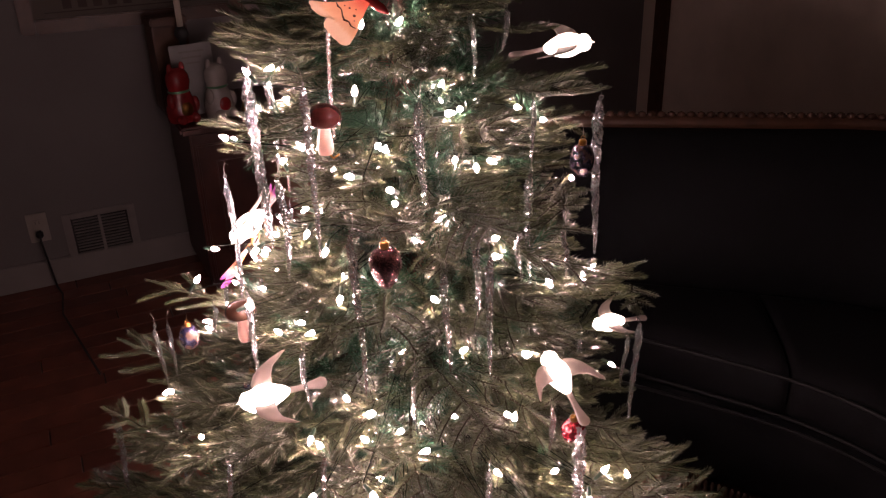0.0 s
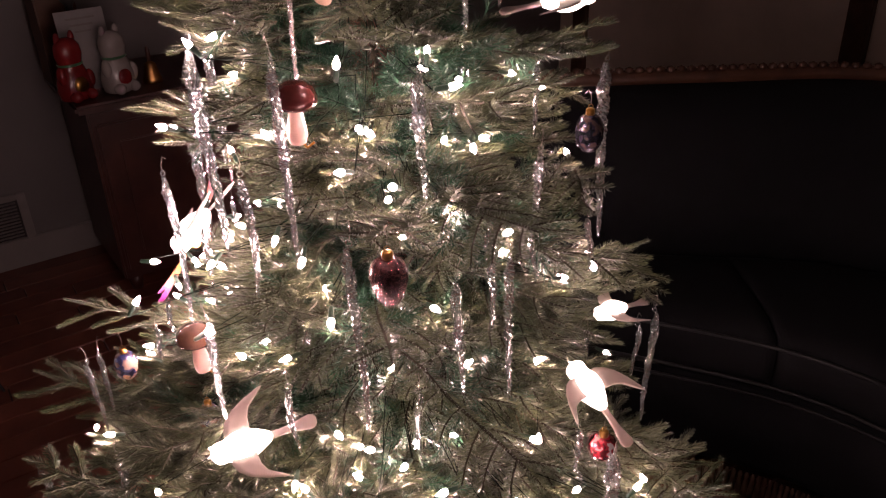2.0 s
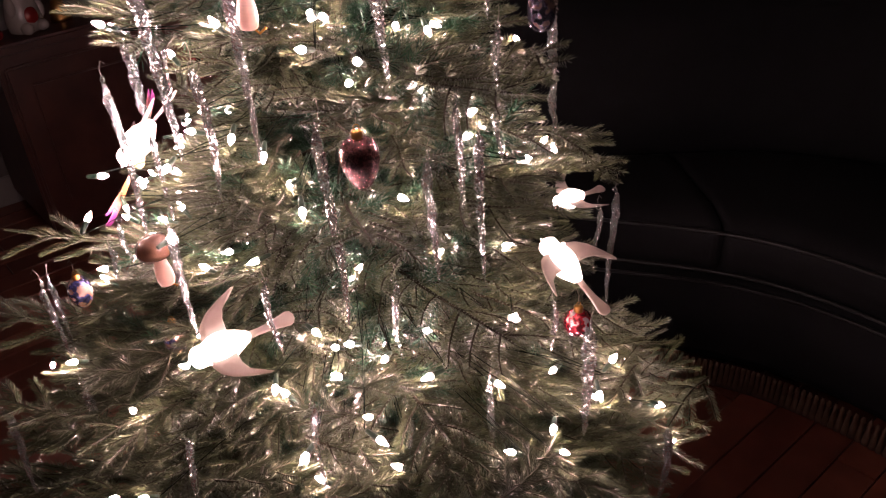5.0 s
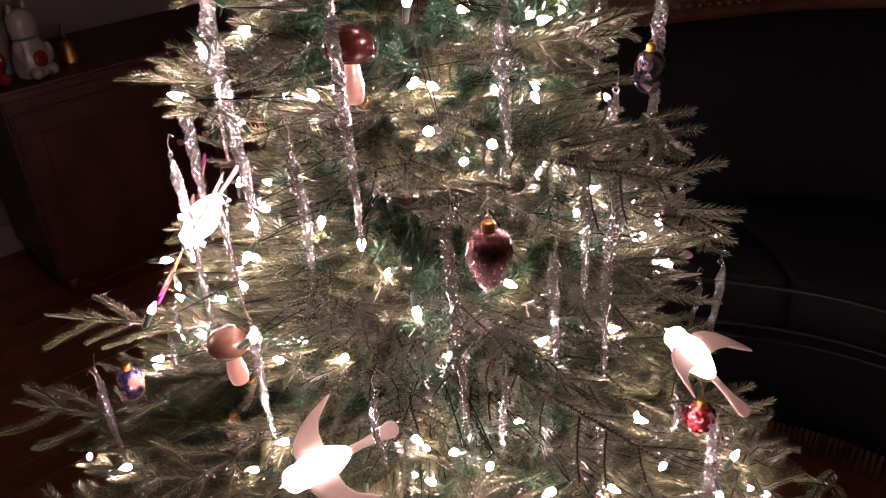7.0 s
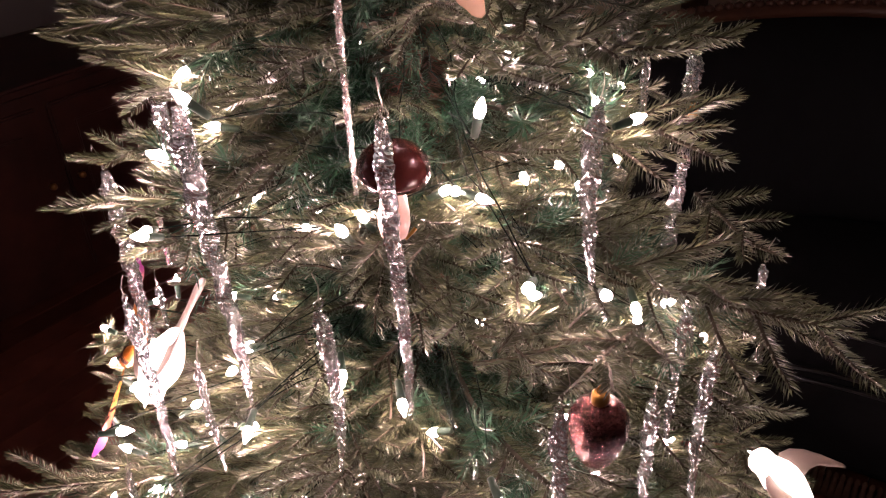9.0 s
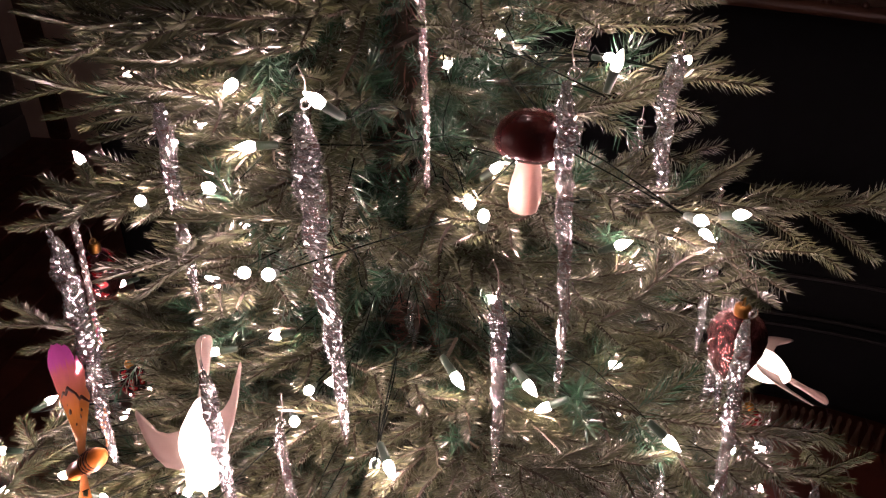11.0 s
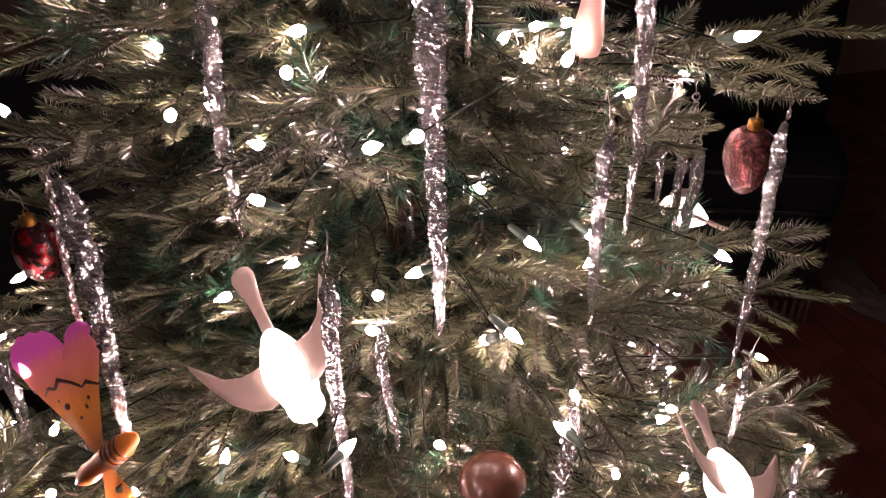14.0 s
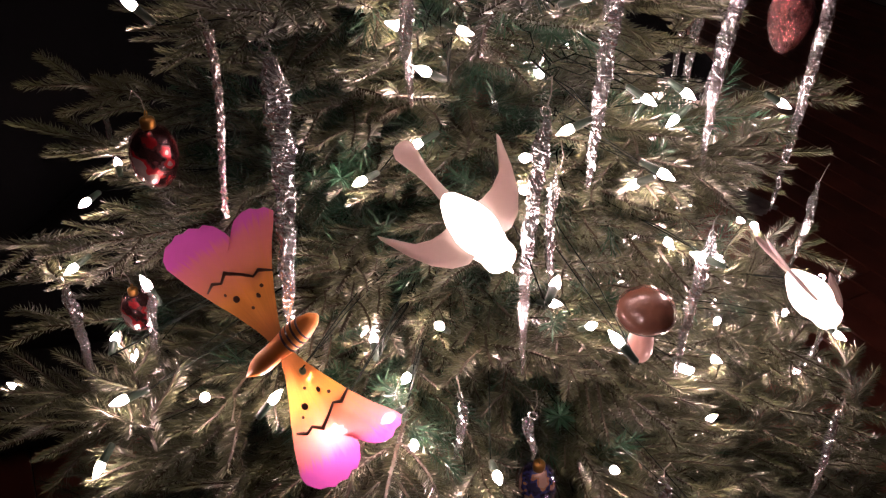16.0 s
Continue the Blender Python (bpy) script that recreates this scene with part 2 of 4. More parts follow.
def box_bm(w, d, h, at=(0, 0, 0), bevel=0.0, turn=None):
    bm = bmesh.new()
    bmesh.ops.create_cube(bm, size=1)
    for v in bm.verts:
        v.co = Vector((v.co.x * w, v.co.y * d, v.co.z * h))
    if bevel:
        bmesh.ops.bevel(bm, geom=bm.edges[:], offset=bevel, segments=2, affect="EDGES")
    if turn is not None:
        bmesh.ops.transform(bm, matrix=turn, verts=bm.verts)
    bmesh.ops.translate(bm, vec=at, verts=bm.verts)
    return bm


def lathe_bm(profile, sides=16, wobble=0.0):
    """A turned body round z from (radius, height) pairs, closed at both ends."""
    bm = bmesh.new()
    rings = []
    for r, z in profile:
        ring = []
        for k in range(sides):
            a = math.tau * k / sides
            rr = r * (1 + wobble * noise.noise((math.cos(a) * 2, math.sin(a) * 2, z * 60)))
            ring.append(bm.verts.new((rr * math.cos(a), rr * math.sin(a), z)))
        rings.append(ring)
    for a, b in zip(rings, rings[1:]):
        for k in range(sides):
            bm.faces.new((a[k], a[(k + 1) % sides], b[(k + 1) % sides], b[k]))
    bm.faces.new(rings[0][::-1])
    bm.faces.new(rings[-1])
    return bm


def tube_bm(points, radius, sides=5):
    """A round wire along a line of points; radius: one number, or one for each point."""
    bm = bmesh.new()
    rings = []
    pts = [Vector(p) for p in points]
    for i, p in enumerate(pts):
        d = (pts[min(i + 1, len(pts) - 1)] - pts[max(i - 1, 0)]).normalized()
        side = d.orthogonal().normalized() if i == 0 else (side - d * side.dot(d)).normalized()
        up = d.cross(side)
        r = radius[i] if isinstance(radius, (list, tuple)) else radius
        rings.append([bm.verts.new(p + r * (math.cos(math.tau * k / sides) * side + math.sin(math.tau * k / sides) * up)) for k in range(sides)])
    for a, b in zip(rings, rings[1:]):
        for k in range(sides):
            bm.faces.new((a[k], a[(k + 1) % sides], b[(k + 1) % sides], b[k]))
    bm.faces.new(rings[0][::-1])
    bm.faces.new(rings[-1])
    return bm


def blade_bm(outline, thick, bend=None, sheet=False):
    """A thin plate in the xy plane from an outline, rounded by a bend function z(x, y); sheet: a single film."""
    bm = bmesh.new()
    n = len(outline)
    cx, cy = sum(p[0] for p in outline) / n, sum(p[1] for p in outline) / n
    z = bend or (lambda x, y: 0.0)
    layers = []
    for s in (1,) if sheet else (1, -1):
        rings = []
        for f in (1.0, 0.66, 0.33):
            rings.append([bm.verts.new((cx + (x - cx) * f, cy + (y - cy) * f, z(cx + (x - cx) * f, cy + (y - cy) * f) + s * thick * (0.25 if f == 1 else 0.5))) for x, y in outline])
        mid = bm.verts.new((cx, cy, z(cx, cy) + s * thick * 0.5))
        layers.append((rings, mid))
        for a, b in zip(rings, rings[1:]):
            for k in range(n):
                q = (a[k], a[(k + 1) % n], b[(k + 1) % n], b[k])
                bm.faces.new(q if s > 0 else q[::-1])
        for k in range(n):
            q = (rings[-1][k], rings[-1][(k + 1) % n], mid)
            bm.faces.new(q if s > 0 else q[::-1])
    if sheet:
        return bm
    a, b = layers[0][0][0], layers[1][0][0]
    for k in range(n):
        bm.faces.new((a[(k + 1) % n], a[k], b[k], b[(k + 1) % n]))
    return bm


def frame_of(x_dir, up_hint, origin):
    """A pose whose x runs along x_dir and whose z is as near to up_hint as can be."""
    x = Vector(x_dir).normalized()
    y = Vector(up_hint).cross(x).normalized()
    z = x.cross(y)
    m = Matrix((x, y, z)).transposed().to_4x4()
    m.translation = origin
    return m


# ---- the room ----
ALONG = Vector((0.900, 0.436, 0)).normalized()
OUT = Vector((0.436, -0.900, 0)).normalized()
CORNER = Vector((1.05, 2.99, 0))
ROOM = Matrix((-ALONG, OUT, Vector((0, 0, 1)))).transposed().to_4x4()
ROOM.translation = CORNER
# room coordinates: a runs from the corner along the back wall, b from the back wall into the room
LONG, DEEP, HIGH, THICK = 4.6, 5.6, 2.5, 0.12


def in_room(a, b, z):
    return ROOM @ Vector((a, b, z))


def room_part(name, w, d, h, a, b, z, material, label="", category="", kind="structure", bevel=0.0):
    bm = box_bm(w, d, h, bevel=bevel)
    me = bpy.data.meshes.new(name)
    bm.to_mesh(me)
    bm.free()
    me.materials.append(material)
    ob = new(name, me)
    ob.matrix_basis = Matrix.Translation(in_room(a, b, z)) @ ROOM.to_3x3().to_4x4()
    return tagged(ob, label, category, kind=kind)


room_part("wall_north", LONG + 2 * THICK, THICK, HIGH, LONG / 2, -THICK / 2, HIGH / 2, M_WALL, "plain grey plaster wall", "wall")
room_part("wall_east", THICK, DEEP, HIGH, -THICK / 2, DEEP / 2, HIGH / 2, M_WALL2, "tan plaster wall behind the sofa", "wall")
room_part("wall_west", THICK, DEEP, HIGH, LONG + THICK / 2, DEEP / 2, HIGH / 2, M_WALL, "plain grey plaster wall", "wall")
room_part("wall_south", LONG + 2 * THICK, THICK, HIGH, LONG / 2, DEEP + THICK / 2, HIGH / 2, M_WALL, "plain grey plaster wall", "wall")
room_part("ceiling", LONG, DEEP, 0.1, LONG / 2, DEEP / 2, HIGH + 0.05, M_CEIL, "white painted ceiling", "ceiling")
floor_ob = room_part("floor", LONG, DEEP, 0.1, LONG / 2, DEEP / 2, -0.062, M_SLOT, "dark red-brown wooden floor of narrow boards", "floor")
room_part("baseboard", LONG - 0.02, 0.016, 0.11, LONG / 2, 0.008, 0.055, M_TRIM, "painted baseboard along the wall", "baseboard", bevel=0.004)
for k, b in enumerate((0.16, 1.55)):
    room_part("trim", 0.03, 0.09, HIGH - 0.02, 0.015, b, HIGH / 2, M_CARVED, "dark wooden upright trim on the tan wall", "trim", bevel=0.006)
# floor boards, laid along the back wall
rng = random.Random(5)
board_meshes = []
for k in range(4):
    bm = box_bm(1.15, 0.083, 0.012, bevel=0.0015)
    me = bpy.data.meshes.new("board")
    bm.to_mesh(me)
    bm.free()
    me.materials.append(M_FLOOR)
    board_meshes.append(me)
b = 0.0
BOARDS = []
while b < DEEP - 0.05:
    a = -rng.uniform(0, 1.0)
    while a < LONG:
        first, end = max(a, 0.001), min(a + 1.15, LONG - 0.001)
        if end - first > 0.02:
            BOARDS.append(((first + end) / 2, b + 0.043, (end - first) / 1.15))
        a += 1.155
    b += 0.086


# ---- the tree ----
TRUNK = Vector((-0.06, 0.0, 0.0))
tree = thing("christmas_tree", Matrix.Translation(TRUNK), "artificial olive-green fir tree with full needled branches", "christmas tree")


def crown_radius(z):
    return max(0.04, 0.540 - 0.395 * (z - 0.55)) if z > 0.40 else 0.59


class Needles:
    def __init__(self):
        self.v, self.f, self.s = [], [], []

    def needle(self, p, d, n, length, width, slot, curve):
        side = d.cross(n)
        if side.length < 1e-4:
            return
        side.normalize()
        n = side.cross(d)
        i = len(self.v)
        mid = p + d * length * 0.5 + n * curve * length * 0.25
        self.v += [p, mid + side * width, p + d * length + n * curve * length, mid - side * width]
        self.f.append((i, i + 1, i + 2, i + 3))
        self.s.append(slot)

    def stem(self, pts, r0, r1, slot):
        n = len(pts)
        start = len(self.v)
        for k, p in enumerate(pts):
            d = (pts[min(k + 1, n - 1)] - pts[max(k - 1, 0)]).normalized()
            a = d.orthogonal().normalized()
            c = d.cross(a)
            r = r0 + (r1 - r0) * k / (n - 1)
            for q in range(4):
                self.v.append(p + r * (math.cos(q * math.pi / 2) * a + math.sin(q * math.pi / 2) * c))
        for k in range(n - 1):
            for q in range(4):
                i, j = start + 4 * k + q, start + 4 * k + (q + 1) % 4
                self.f.append((i, j, j + 4, i + 4))
                self.s.append(slot)


def sprig(nd, rng, pts, step, length, width, slot, start=0.0, slant=0.55, per=5):
    """Needles round a twig that follows the points."""
    total = sum((b - a).length for a, b in zip(pts, pts[1:]))
    count = max(4, int(total / step))
    turn = rng.uniform(0, 6)
    for k in range(count):
        u = start + (1 - start) * k / count
        x = u * (len(pts) - 1)
        i = min(int(x), len(pts) - 2)
        p = pts[i].lerp(pts[i + 1], x - i)
        d = (pts[i + 1] - pts[i]).normalized()
        flat = d.cross(Vector((0, 0, 1)))
        flat = flat.normalized() if flat.length > 0.05 else Vector((1, 0, 0))
        up = flat.cross(d)
        for q in range(per):
            if slot == 0:
                turn = (0.08, 3.06, 1.0 + 1.14 * (k % 2), -0.55, 3.69)[q] + rng.uniform(-0.16, 0.16)
            else:
                turn += 1.7 + rng.uniform(-0.35, 0.35)
            radial = (flat * math.cos(turn) * 1.15 + up * math.sin(turn) * 0.85).normalized()
            lean = slant + rng.uniform(-0.06, 0.06) + 0.35 * max(0, u - 0.8) / 0.2
            way = (radial * (1 - lean * 0.55) + d * lean).normalized()
            ln = length * rng.uniform(0.82, 1.08) * (1 - 0.35 * max(0, u - 0.85) / 0.15)
            nd.needle(p, way, d, ln, width, slot, rng.uniform(0.05, 0.3))


def branch_mesh(length, seed):
    """One branch along +y: a stem, flat side twigs with moulded needles, thin inner needles near the trunk."""
    rng = random.Random(seed)
    nd = Needles()
    lift = rng.uniform(-0.02, 0.10)

    def spine(u):
        return Vector((0.012 * math.sin(u * 5 + seed), u * length, lift * length * u * u - 0.03 * length * math.sin(u * 3.1)))

    pts = [spine(k / 8) for k in range(9)]
    nd.stem(pts, 0.0035, 0.0016, 2)
    sprig(nd, rng, pts[4:], 0.0030, 0.0145, 0.00100, 0, 0.0, 0.50, 4)
    sprig(nd, rng, pts[1:5], 0.0055, 0.022, 0.001, 1, 0.0, 0.5, 5)
    side = 1
    u = 0.30
    while u < 0.93:
        for side in (1, -1):
            p = spine(u)
            ln = (0.125 - 0.06 * u) * rng.uniform(0.8, 1.2) * min(1.0, 0.55 + length)
            ang = rng.uniform(0.6, 0.95)
            rise = rng.uniform(-0.25, 0.35)
            d0 = Vector((side * math.sin(ang), math.cos(ang), rise)).normalized()
            d1 = Vector((side * math.sin(ang * 0.7), math.cos(ang * 0.7), rise - rng.uniform(-0.1, 0.3))).normalized()
            twig = [p, p + d0 * ln * 0.35, p + d0 * ln * 0.55 + d1 * ln * 0.15, p + d0 * ln * 0.55 + d1 * ln * 0.45]
            nd.stem(twig, 0.0018, 0.0011, 2)
            sprig(nd, rng, twig, 0.0030, 0.0145, 0.00095, 0, 0.03, 0.50, 4)
        u += rng.uniform(0.038, 0.050) / length
    # inner needles: long thin green film
    u = 0.20
    while u < 0.66:
        p = spine(u)
        for q in range(3):
            a = rng.uniform(0, math.tau)
            d = Vector((math.cos(a), rng.uniform(0.3, 0.9), math.sin(a) * 0.9)).normalized()
            ln = rng.uniform(0.04, 0.085)
            twig = [p, p + d * ln * 0.5, p + d * ln + Vector((0, 0, rng.uniform(-0.01, 0.01)))]
            sprig(nd, rng, twig, 0.0058, 0.022, 0.00095, 1, 0.1, 0.5, 4)
        u += 0.05 / length
    return mesh_from("branch", nd.v, nd.f, [M_NEEDLE, M_PVC, M_STEM], nd.s)


BRANCH_SIZES = (0.16, 0.25, 0.34, 0.44, 0.52)
BRANCHES = {ln: [branch_mesh(ln, 11 * k + int(ln * 100)) for k in range(4)] for ln in BRANCH_SIZES}


def twig_mesh(seed):
    """The last 12 cm of a branch along +y, with short side twigs."""
    rng = random.Random(seed)
    nd = Needles()
    pts = [Vector((0.006 * math.sin(u * 4 + seed), u * 0.12, -0.006 * math.sin(u * 3.1))) for u in (0, 0.25, 0.5, 0.75, 1)]
    nd.stem(pts, 0.0018, 0.0012, 2)
    sprig(nd, rng, pts, 0.0030, 0.0145, 0.00100, 0, 0.0, 0.50, 4)
    for k, u in enumerate((0.15, 0.25, 0.5, 0.6)):
        side = 1 if k % 2 else -1
        d = Vector((side * 0.72, 0.68, rng.uniform(-0.2, 0.25))).normalized()
        ln = rng.uniform(0.04, 0.06) * (1.2 - u)
        p = Vector((0, u * 0.12, 0))
        twig = [p, p + d * ln * 0.5, p + d * ln + Vector((0, 0.006, 0))]
        nd.stem(twig, 0.0014, 0.001, 2)
        sprig(nd, rng, twig, 0.0030, 0.0140, 0.00095, 0, 0.03, 0.50, 4)
    return mesh_from("twig", nd.v, nd.f, [M_NEEDLE, M_PVC, M_STEM], nd.s)


TWIGS = [twig_mesh(k + 500) for k in range(5)]


# where the bulbs of each string sit, and the sides from which they show: 1 front, 2 west side, 3 both
STRAND_LOW = [
    (0.417, -0.160, 0.337, 1), (0.406, -0.130, 0.396, 1), (0.387, -0.215, 0.397, 1), (0.355, -0.221, 0.495, 1),
    (-0.046, 0.563, 0.540, 2), (-0.448, -0.195, 0.541, 1), (0.303, -0.150, 0.545, 1), (-0.563, 0.114, 0.556, 1),
    (0.232, -0.250, 0.572, 1), (0.322, 0.091, 0.608, 1), (0.134, -0.367, 0.609, 3), (-0.189, -0.285, 0.618, 3),
    (-0.129, -0.139, 0.619, 1), (-0.045, -0.106, 0.632, 1), (0.207, -0.309, 0.633, 1), (0.162, -0.250, 0.642, 2),
    (-0.382, -0.310, 0.644, 1), (0.054, -0.384, 0.654, 1), (-0.173, -0.373, 0.673, 1), (0.011, -0.153, 0.679, 1),
    (0.072, -0.294, 0.680, 3), (0.231, -0.293, 0.680, 3),
]
STRAND_WIDE = [
    (-0.085, -0.391, 0.683, 1), (-0.102, -0.303, 0.684, 3), (0.103, -0.400, 0.690, 1), (-0.323, -0.137, 0.693, 3),
    (-0.198, -0.241, 0.700, 3), (-0.129, -0.235, 0.703, 1), (-0.051, -0.201, 0.705, 1), (-0.467, -0.098, 0.708, 1),
    (-0.380, -0.227, 0.710, 1), (-0.207, -0.261, 0.723, 3), (-0.124, -0.202, 0.723, 1), (-0.186, -0.397, 0.735, 1),
    (-0.217, 0.322, 0.744, 2), (-0.100, -0.411, 0.747, 1), (-0.071, -0.278, 0.748, 3), (-0.417, 0.007, 0.765, 1),
    (-0.373, 0.305, 0.765, 2), (-0.033, -0.352, 0.771, 1), (-0.361, 0.050, 0.773, 3), (0.096, -0.289, 0.778, 3),
    (-0.281, -0.198, 0.780, 2), (-0.111, -0.279, 0.784, 2),
]
STRAND_MID = [
    (-0.069, -0.121, 0.785, 1), (0.131, -0.150, 0.792, 1), (-0.411, -0.014, 0.793, 1), (0.085, -0.317, 0.801, 3),
    (-0.145, -0.267, 0.801, 3), (0.125, -0.174, 0.810, 1), (0.278, 0.081, 0.813, 1), (-0.326, 0.057, 0.816, 3),
    (-0.380, 0.109, 0.817, 3), (-0.346, 0.217, 0.819, 2), (-0.237, -0.081, 0.823, 2), (-0.377, 0.071, 0.823, 1),
    (-0.269, -0.109, 0.824, 3), (0.028, -0.186, 0.827, 1), (-0.355, 0.159, 0.827, 2), (-0.195, 0.369, 0.834, 2),
    (-0.298, 0.084, 0.839, 2), (-0.370, 0.274, 0.839, 2), (0.265, 0.055, 0.840, 1), (-0.301, 0.296, 0.842, 3),
    (-0.352, 0.133, 0.846, 1), (-0.294, 0.029, 0.847, 2),
]
STRAND_FULL = [
    (-0.203, -0.188, 0.866, 3), (-0.062, 0.356, 0.874, 3), (-0.276, 0.271, 0.880, 3), 
    (-0.165, 0.354, 0.888, 2), (0.221, -0.093, 0.899, 3), (-0.289, -0.181, 0.914, 2), (-0.389, -0.092, 0.915, 2),
    (0.160, -0.144, 0.915, 3), (-0.013, -0.193, 0.919, 3), (0.156, -0.169, 0.931, 1), (-0.366, -0.050, 0.947, 3),
    (-0.239, 0.094, 0.954, 1), (-0.144, -0.189, 0.962, 3), (-0.042, -0.078, 0.965, 2), (-0.270, -0.040, 0.965, 3),
    (-0.203, 0.048, 0.969, 1), (-0.271, -0.122, 0.970, 2), (0.080, -0.159, 0.971, 1), (-0.139, -0.292, 0.977, 3),
    (-0.280, -0.144, 0.984, 1), (-0.252, -0.040, 0.984, 3),
]
STRAND_HIGH = [
    (-0.168, -0.190, 1.000, 3), (0.225, 0.072, 1.004, 1), (-0.253, -0.068, 1.008, 3), (-0.200, -0.146, 1.009, 1),
    (0.076, -0.200, 1.020, 3), (-0.173, 0.007, 1.057, 2), (-0.259, 0.043, 1.060, 2), (0.082, -0.019, 1.070, 1),
    (-0.202, 0.064, 1.073, 2), (-0.005, -0.254, 1.074, 1), (-0.063, -0.208, 1.080, 3), (0.023, -0.050, 1.084, 1),
    (0.054, -0.096, 1.087, 1), (-0.225, 0.256, 1.097, 2), (-0.082, -0.104, 1.126, 3), (-0.154, 0.163, 1.126, 2),
    (0.164, -0.001, 1.130, 1), (-0.283, 0.079, 1.131, 2), (-0.064, -0.292, 1.132, 3), (-0.310, -0.062, 1.133, 3),
    (-0.088, -0.131, 1.138, 3), (-0.075, -0.153, 1.138, 1),
]
STRAND_TOP = [
    (-0.166, -0.134, 1.141, 2), (-0.316, -0.090, 1.145, 1), (-0.115, -0.280, 1.147, 3), (-0.192, -0.162, 1.151, 1),
    (0.123, -0.003, 1.152, 1), (0.007, 0.007, 1.164, 1), (-0.282, -0.002, 1.164, 1), (-0.044, 0.171, 1.166, 2),
    (-0.236, 0.009, 1.173, 2), (-0.195, 0.198, 1.179, 2), (0.029, -0.143, 1.191, 3), (0.006, -0.048, 1.203, 1),
    (0.015, -0.211, 1.205, 1), (-0.254, -0.006, 1.225, 2), (-0.107, -0.208, 1.238, 3), (-0.269, -0.096, 1.241, 2),
    (-0.051, -0.065, 1.299, 1), (-0.100, -0.123, 1.307, 1),
]
STRANDS = [STRAND_LOW, STRAND_WIDE, STRAND_MID, STRAND_FULL, STRAND_HIGH, STRAND_TOP]
# where the icicles hang: place of the loop and length
ICICLES = [
    (0.280, -0.365, 0.608, 0.153), (-0.581, -0.079, 0.640, 0.167), (-0.465, -0.097, 0.675, 0.170), (0.058, -0.290, 0.686, 0.164),
    (-0.056, -0.313, 0.708, 0.128), (-0.312, -0.338, 0.752, 0.122), (0.229, -0.062, 0.773, 0.060), (0.151, -0.277, 0.780, 0.082),
    (0.303, -0.073, 0.779, 0.120), (-0.167, -0.384, 0.798, 0.127), (-0.197, 0.380, 0.823, 0.192), (0.313, -0.103, 0.823, 0.205),
    (-0.046, -0.262, 0.852, 0.124), (-0.377, 0.015, 0.849, 0.077), (-0.460, -0.120, 0.849, 0.120), (-0.288, -0.187, 0.937, 0.160),
    (-0.190, -0.318, 0.922, 0.100), (0.003, -0.275, 1.011, 0.167), (-0.300, 0.262, 0.893, 0.095), (0.130, -0.135, 1.098, 0.182),
    (-0.103, -0.027, 0.972, 0.057), (0.045, -0.250, 1.057, 0.142), (0.062, -0.272, 1.031, 0.198),
]
ICICLES_HIGH = [
    (0.109, -0.195, 1.019, 0.070), (0.172, -0.210, 1.040, 0.080), (-0.337, -0.036, 1.066, 0.235),
    (-0.297, -0.058, 0.998, 0.125), (-0.112, -0.322, 1.090, 0.245), (-0.222, -0.193, 1.120, 0.163), (0.140, -0.066, 1.186, 0.101),
    (-0.172, -0.210, 1.250, 0.245), (0.052, -0.042, 1.305, 0.114), (0.100, -0.045, 1.313, 0.064), (-0.388, -0.040, 0.838, 0.050),
    (-0.490, 0.010, 0.780, 0.120), (0.195, 0.463, 0.818, 0.120),
]
BIG_ICICLES = [
    (-0.268, -0.088, 1.237, 0.274, 0.0170, "twist"),
    (-0.270, 0.051, 1.215, 0.180, 0.0140, "twist"),
    (-0.324, 0.143, 1.103, 0.247, 0.0180, "twist"),
    (0.252, -0.008, 1.166, 0.270, 0.0175, "twist"),
    (-0.024, -0.218, 1.228, 0.150, 0.0150, "twist"),
    (0.190, -0.302, 0.755, 0.200, 0.0180, "twist"),
    (-0.283, 0.190, 1.104, 0.155, 0.0065, "rod"),
    (-0.152, -0.085, 1.360, 0.227, 0.0060, "rod"),
]

# trunk: a pole wrapped in short brown film
bm = tube_bm([(0.004 * math.sin(k * 2.0), 0.004 * math.cos(k * 1.7), 0.1 * k) for k in range(22)], [0.017 - 0.0005 * k for k in range(22)], 10)
part("trunk", bm, M_STEM, tree, "brown metal trunk pole")
nd = Needles()
rng = random.Random(77)
for k in range(9000):
    z = rng.uniform(0.2, 2.05)
    a = rng.uniform(0, math.tau)
    out = Vector((math.cos(a), math.sin(a), rng.uniform(-0.6, 0.6))).normalized()
    nd.needle(Vector((0.012 * math.cos(a), 0.012 * math.sin(a), z)), out, Vector((0, 0, 1)), rng.uniform(0.012, 0.026), 0.0008, 0, rng.uniform(-0.4, 0.4))
wrap = new("trunk_wrap", mesh_from("trunk_wrap", nd.v, nd.f, [M_TRUNK], nd.s))
wrap.parent = tree
for k in range(3):
    a = math.tau * k / 3 + 0.4
    part("stand_leg", tube_bm([(0, 0, 0.16), (0.12 * math.cos(a), 0.12 * math.sin(a), 0.1), (0.3 * math.cos(a), 0.3 * math.sin(a), 0.012)], 0.011, 8), M_CORD, tree)

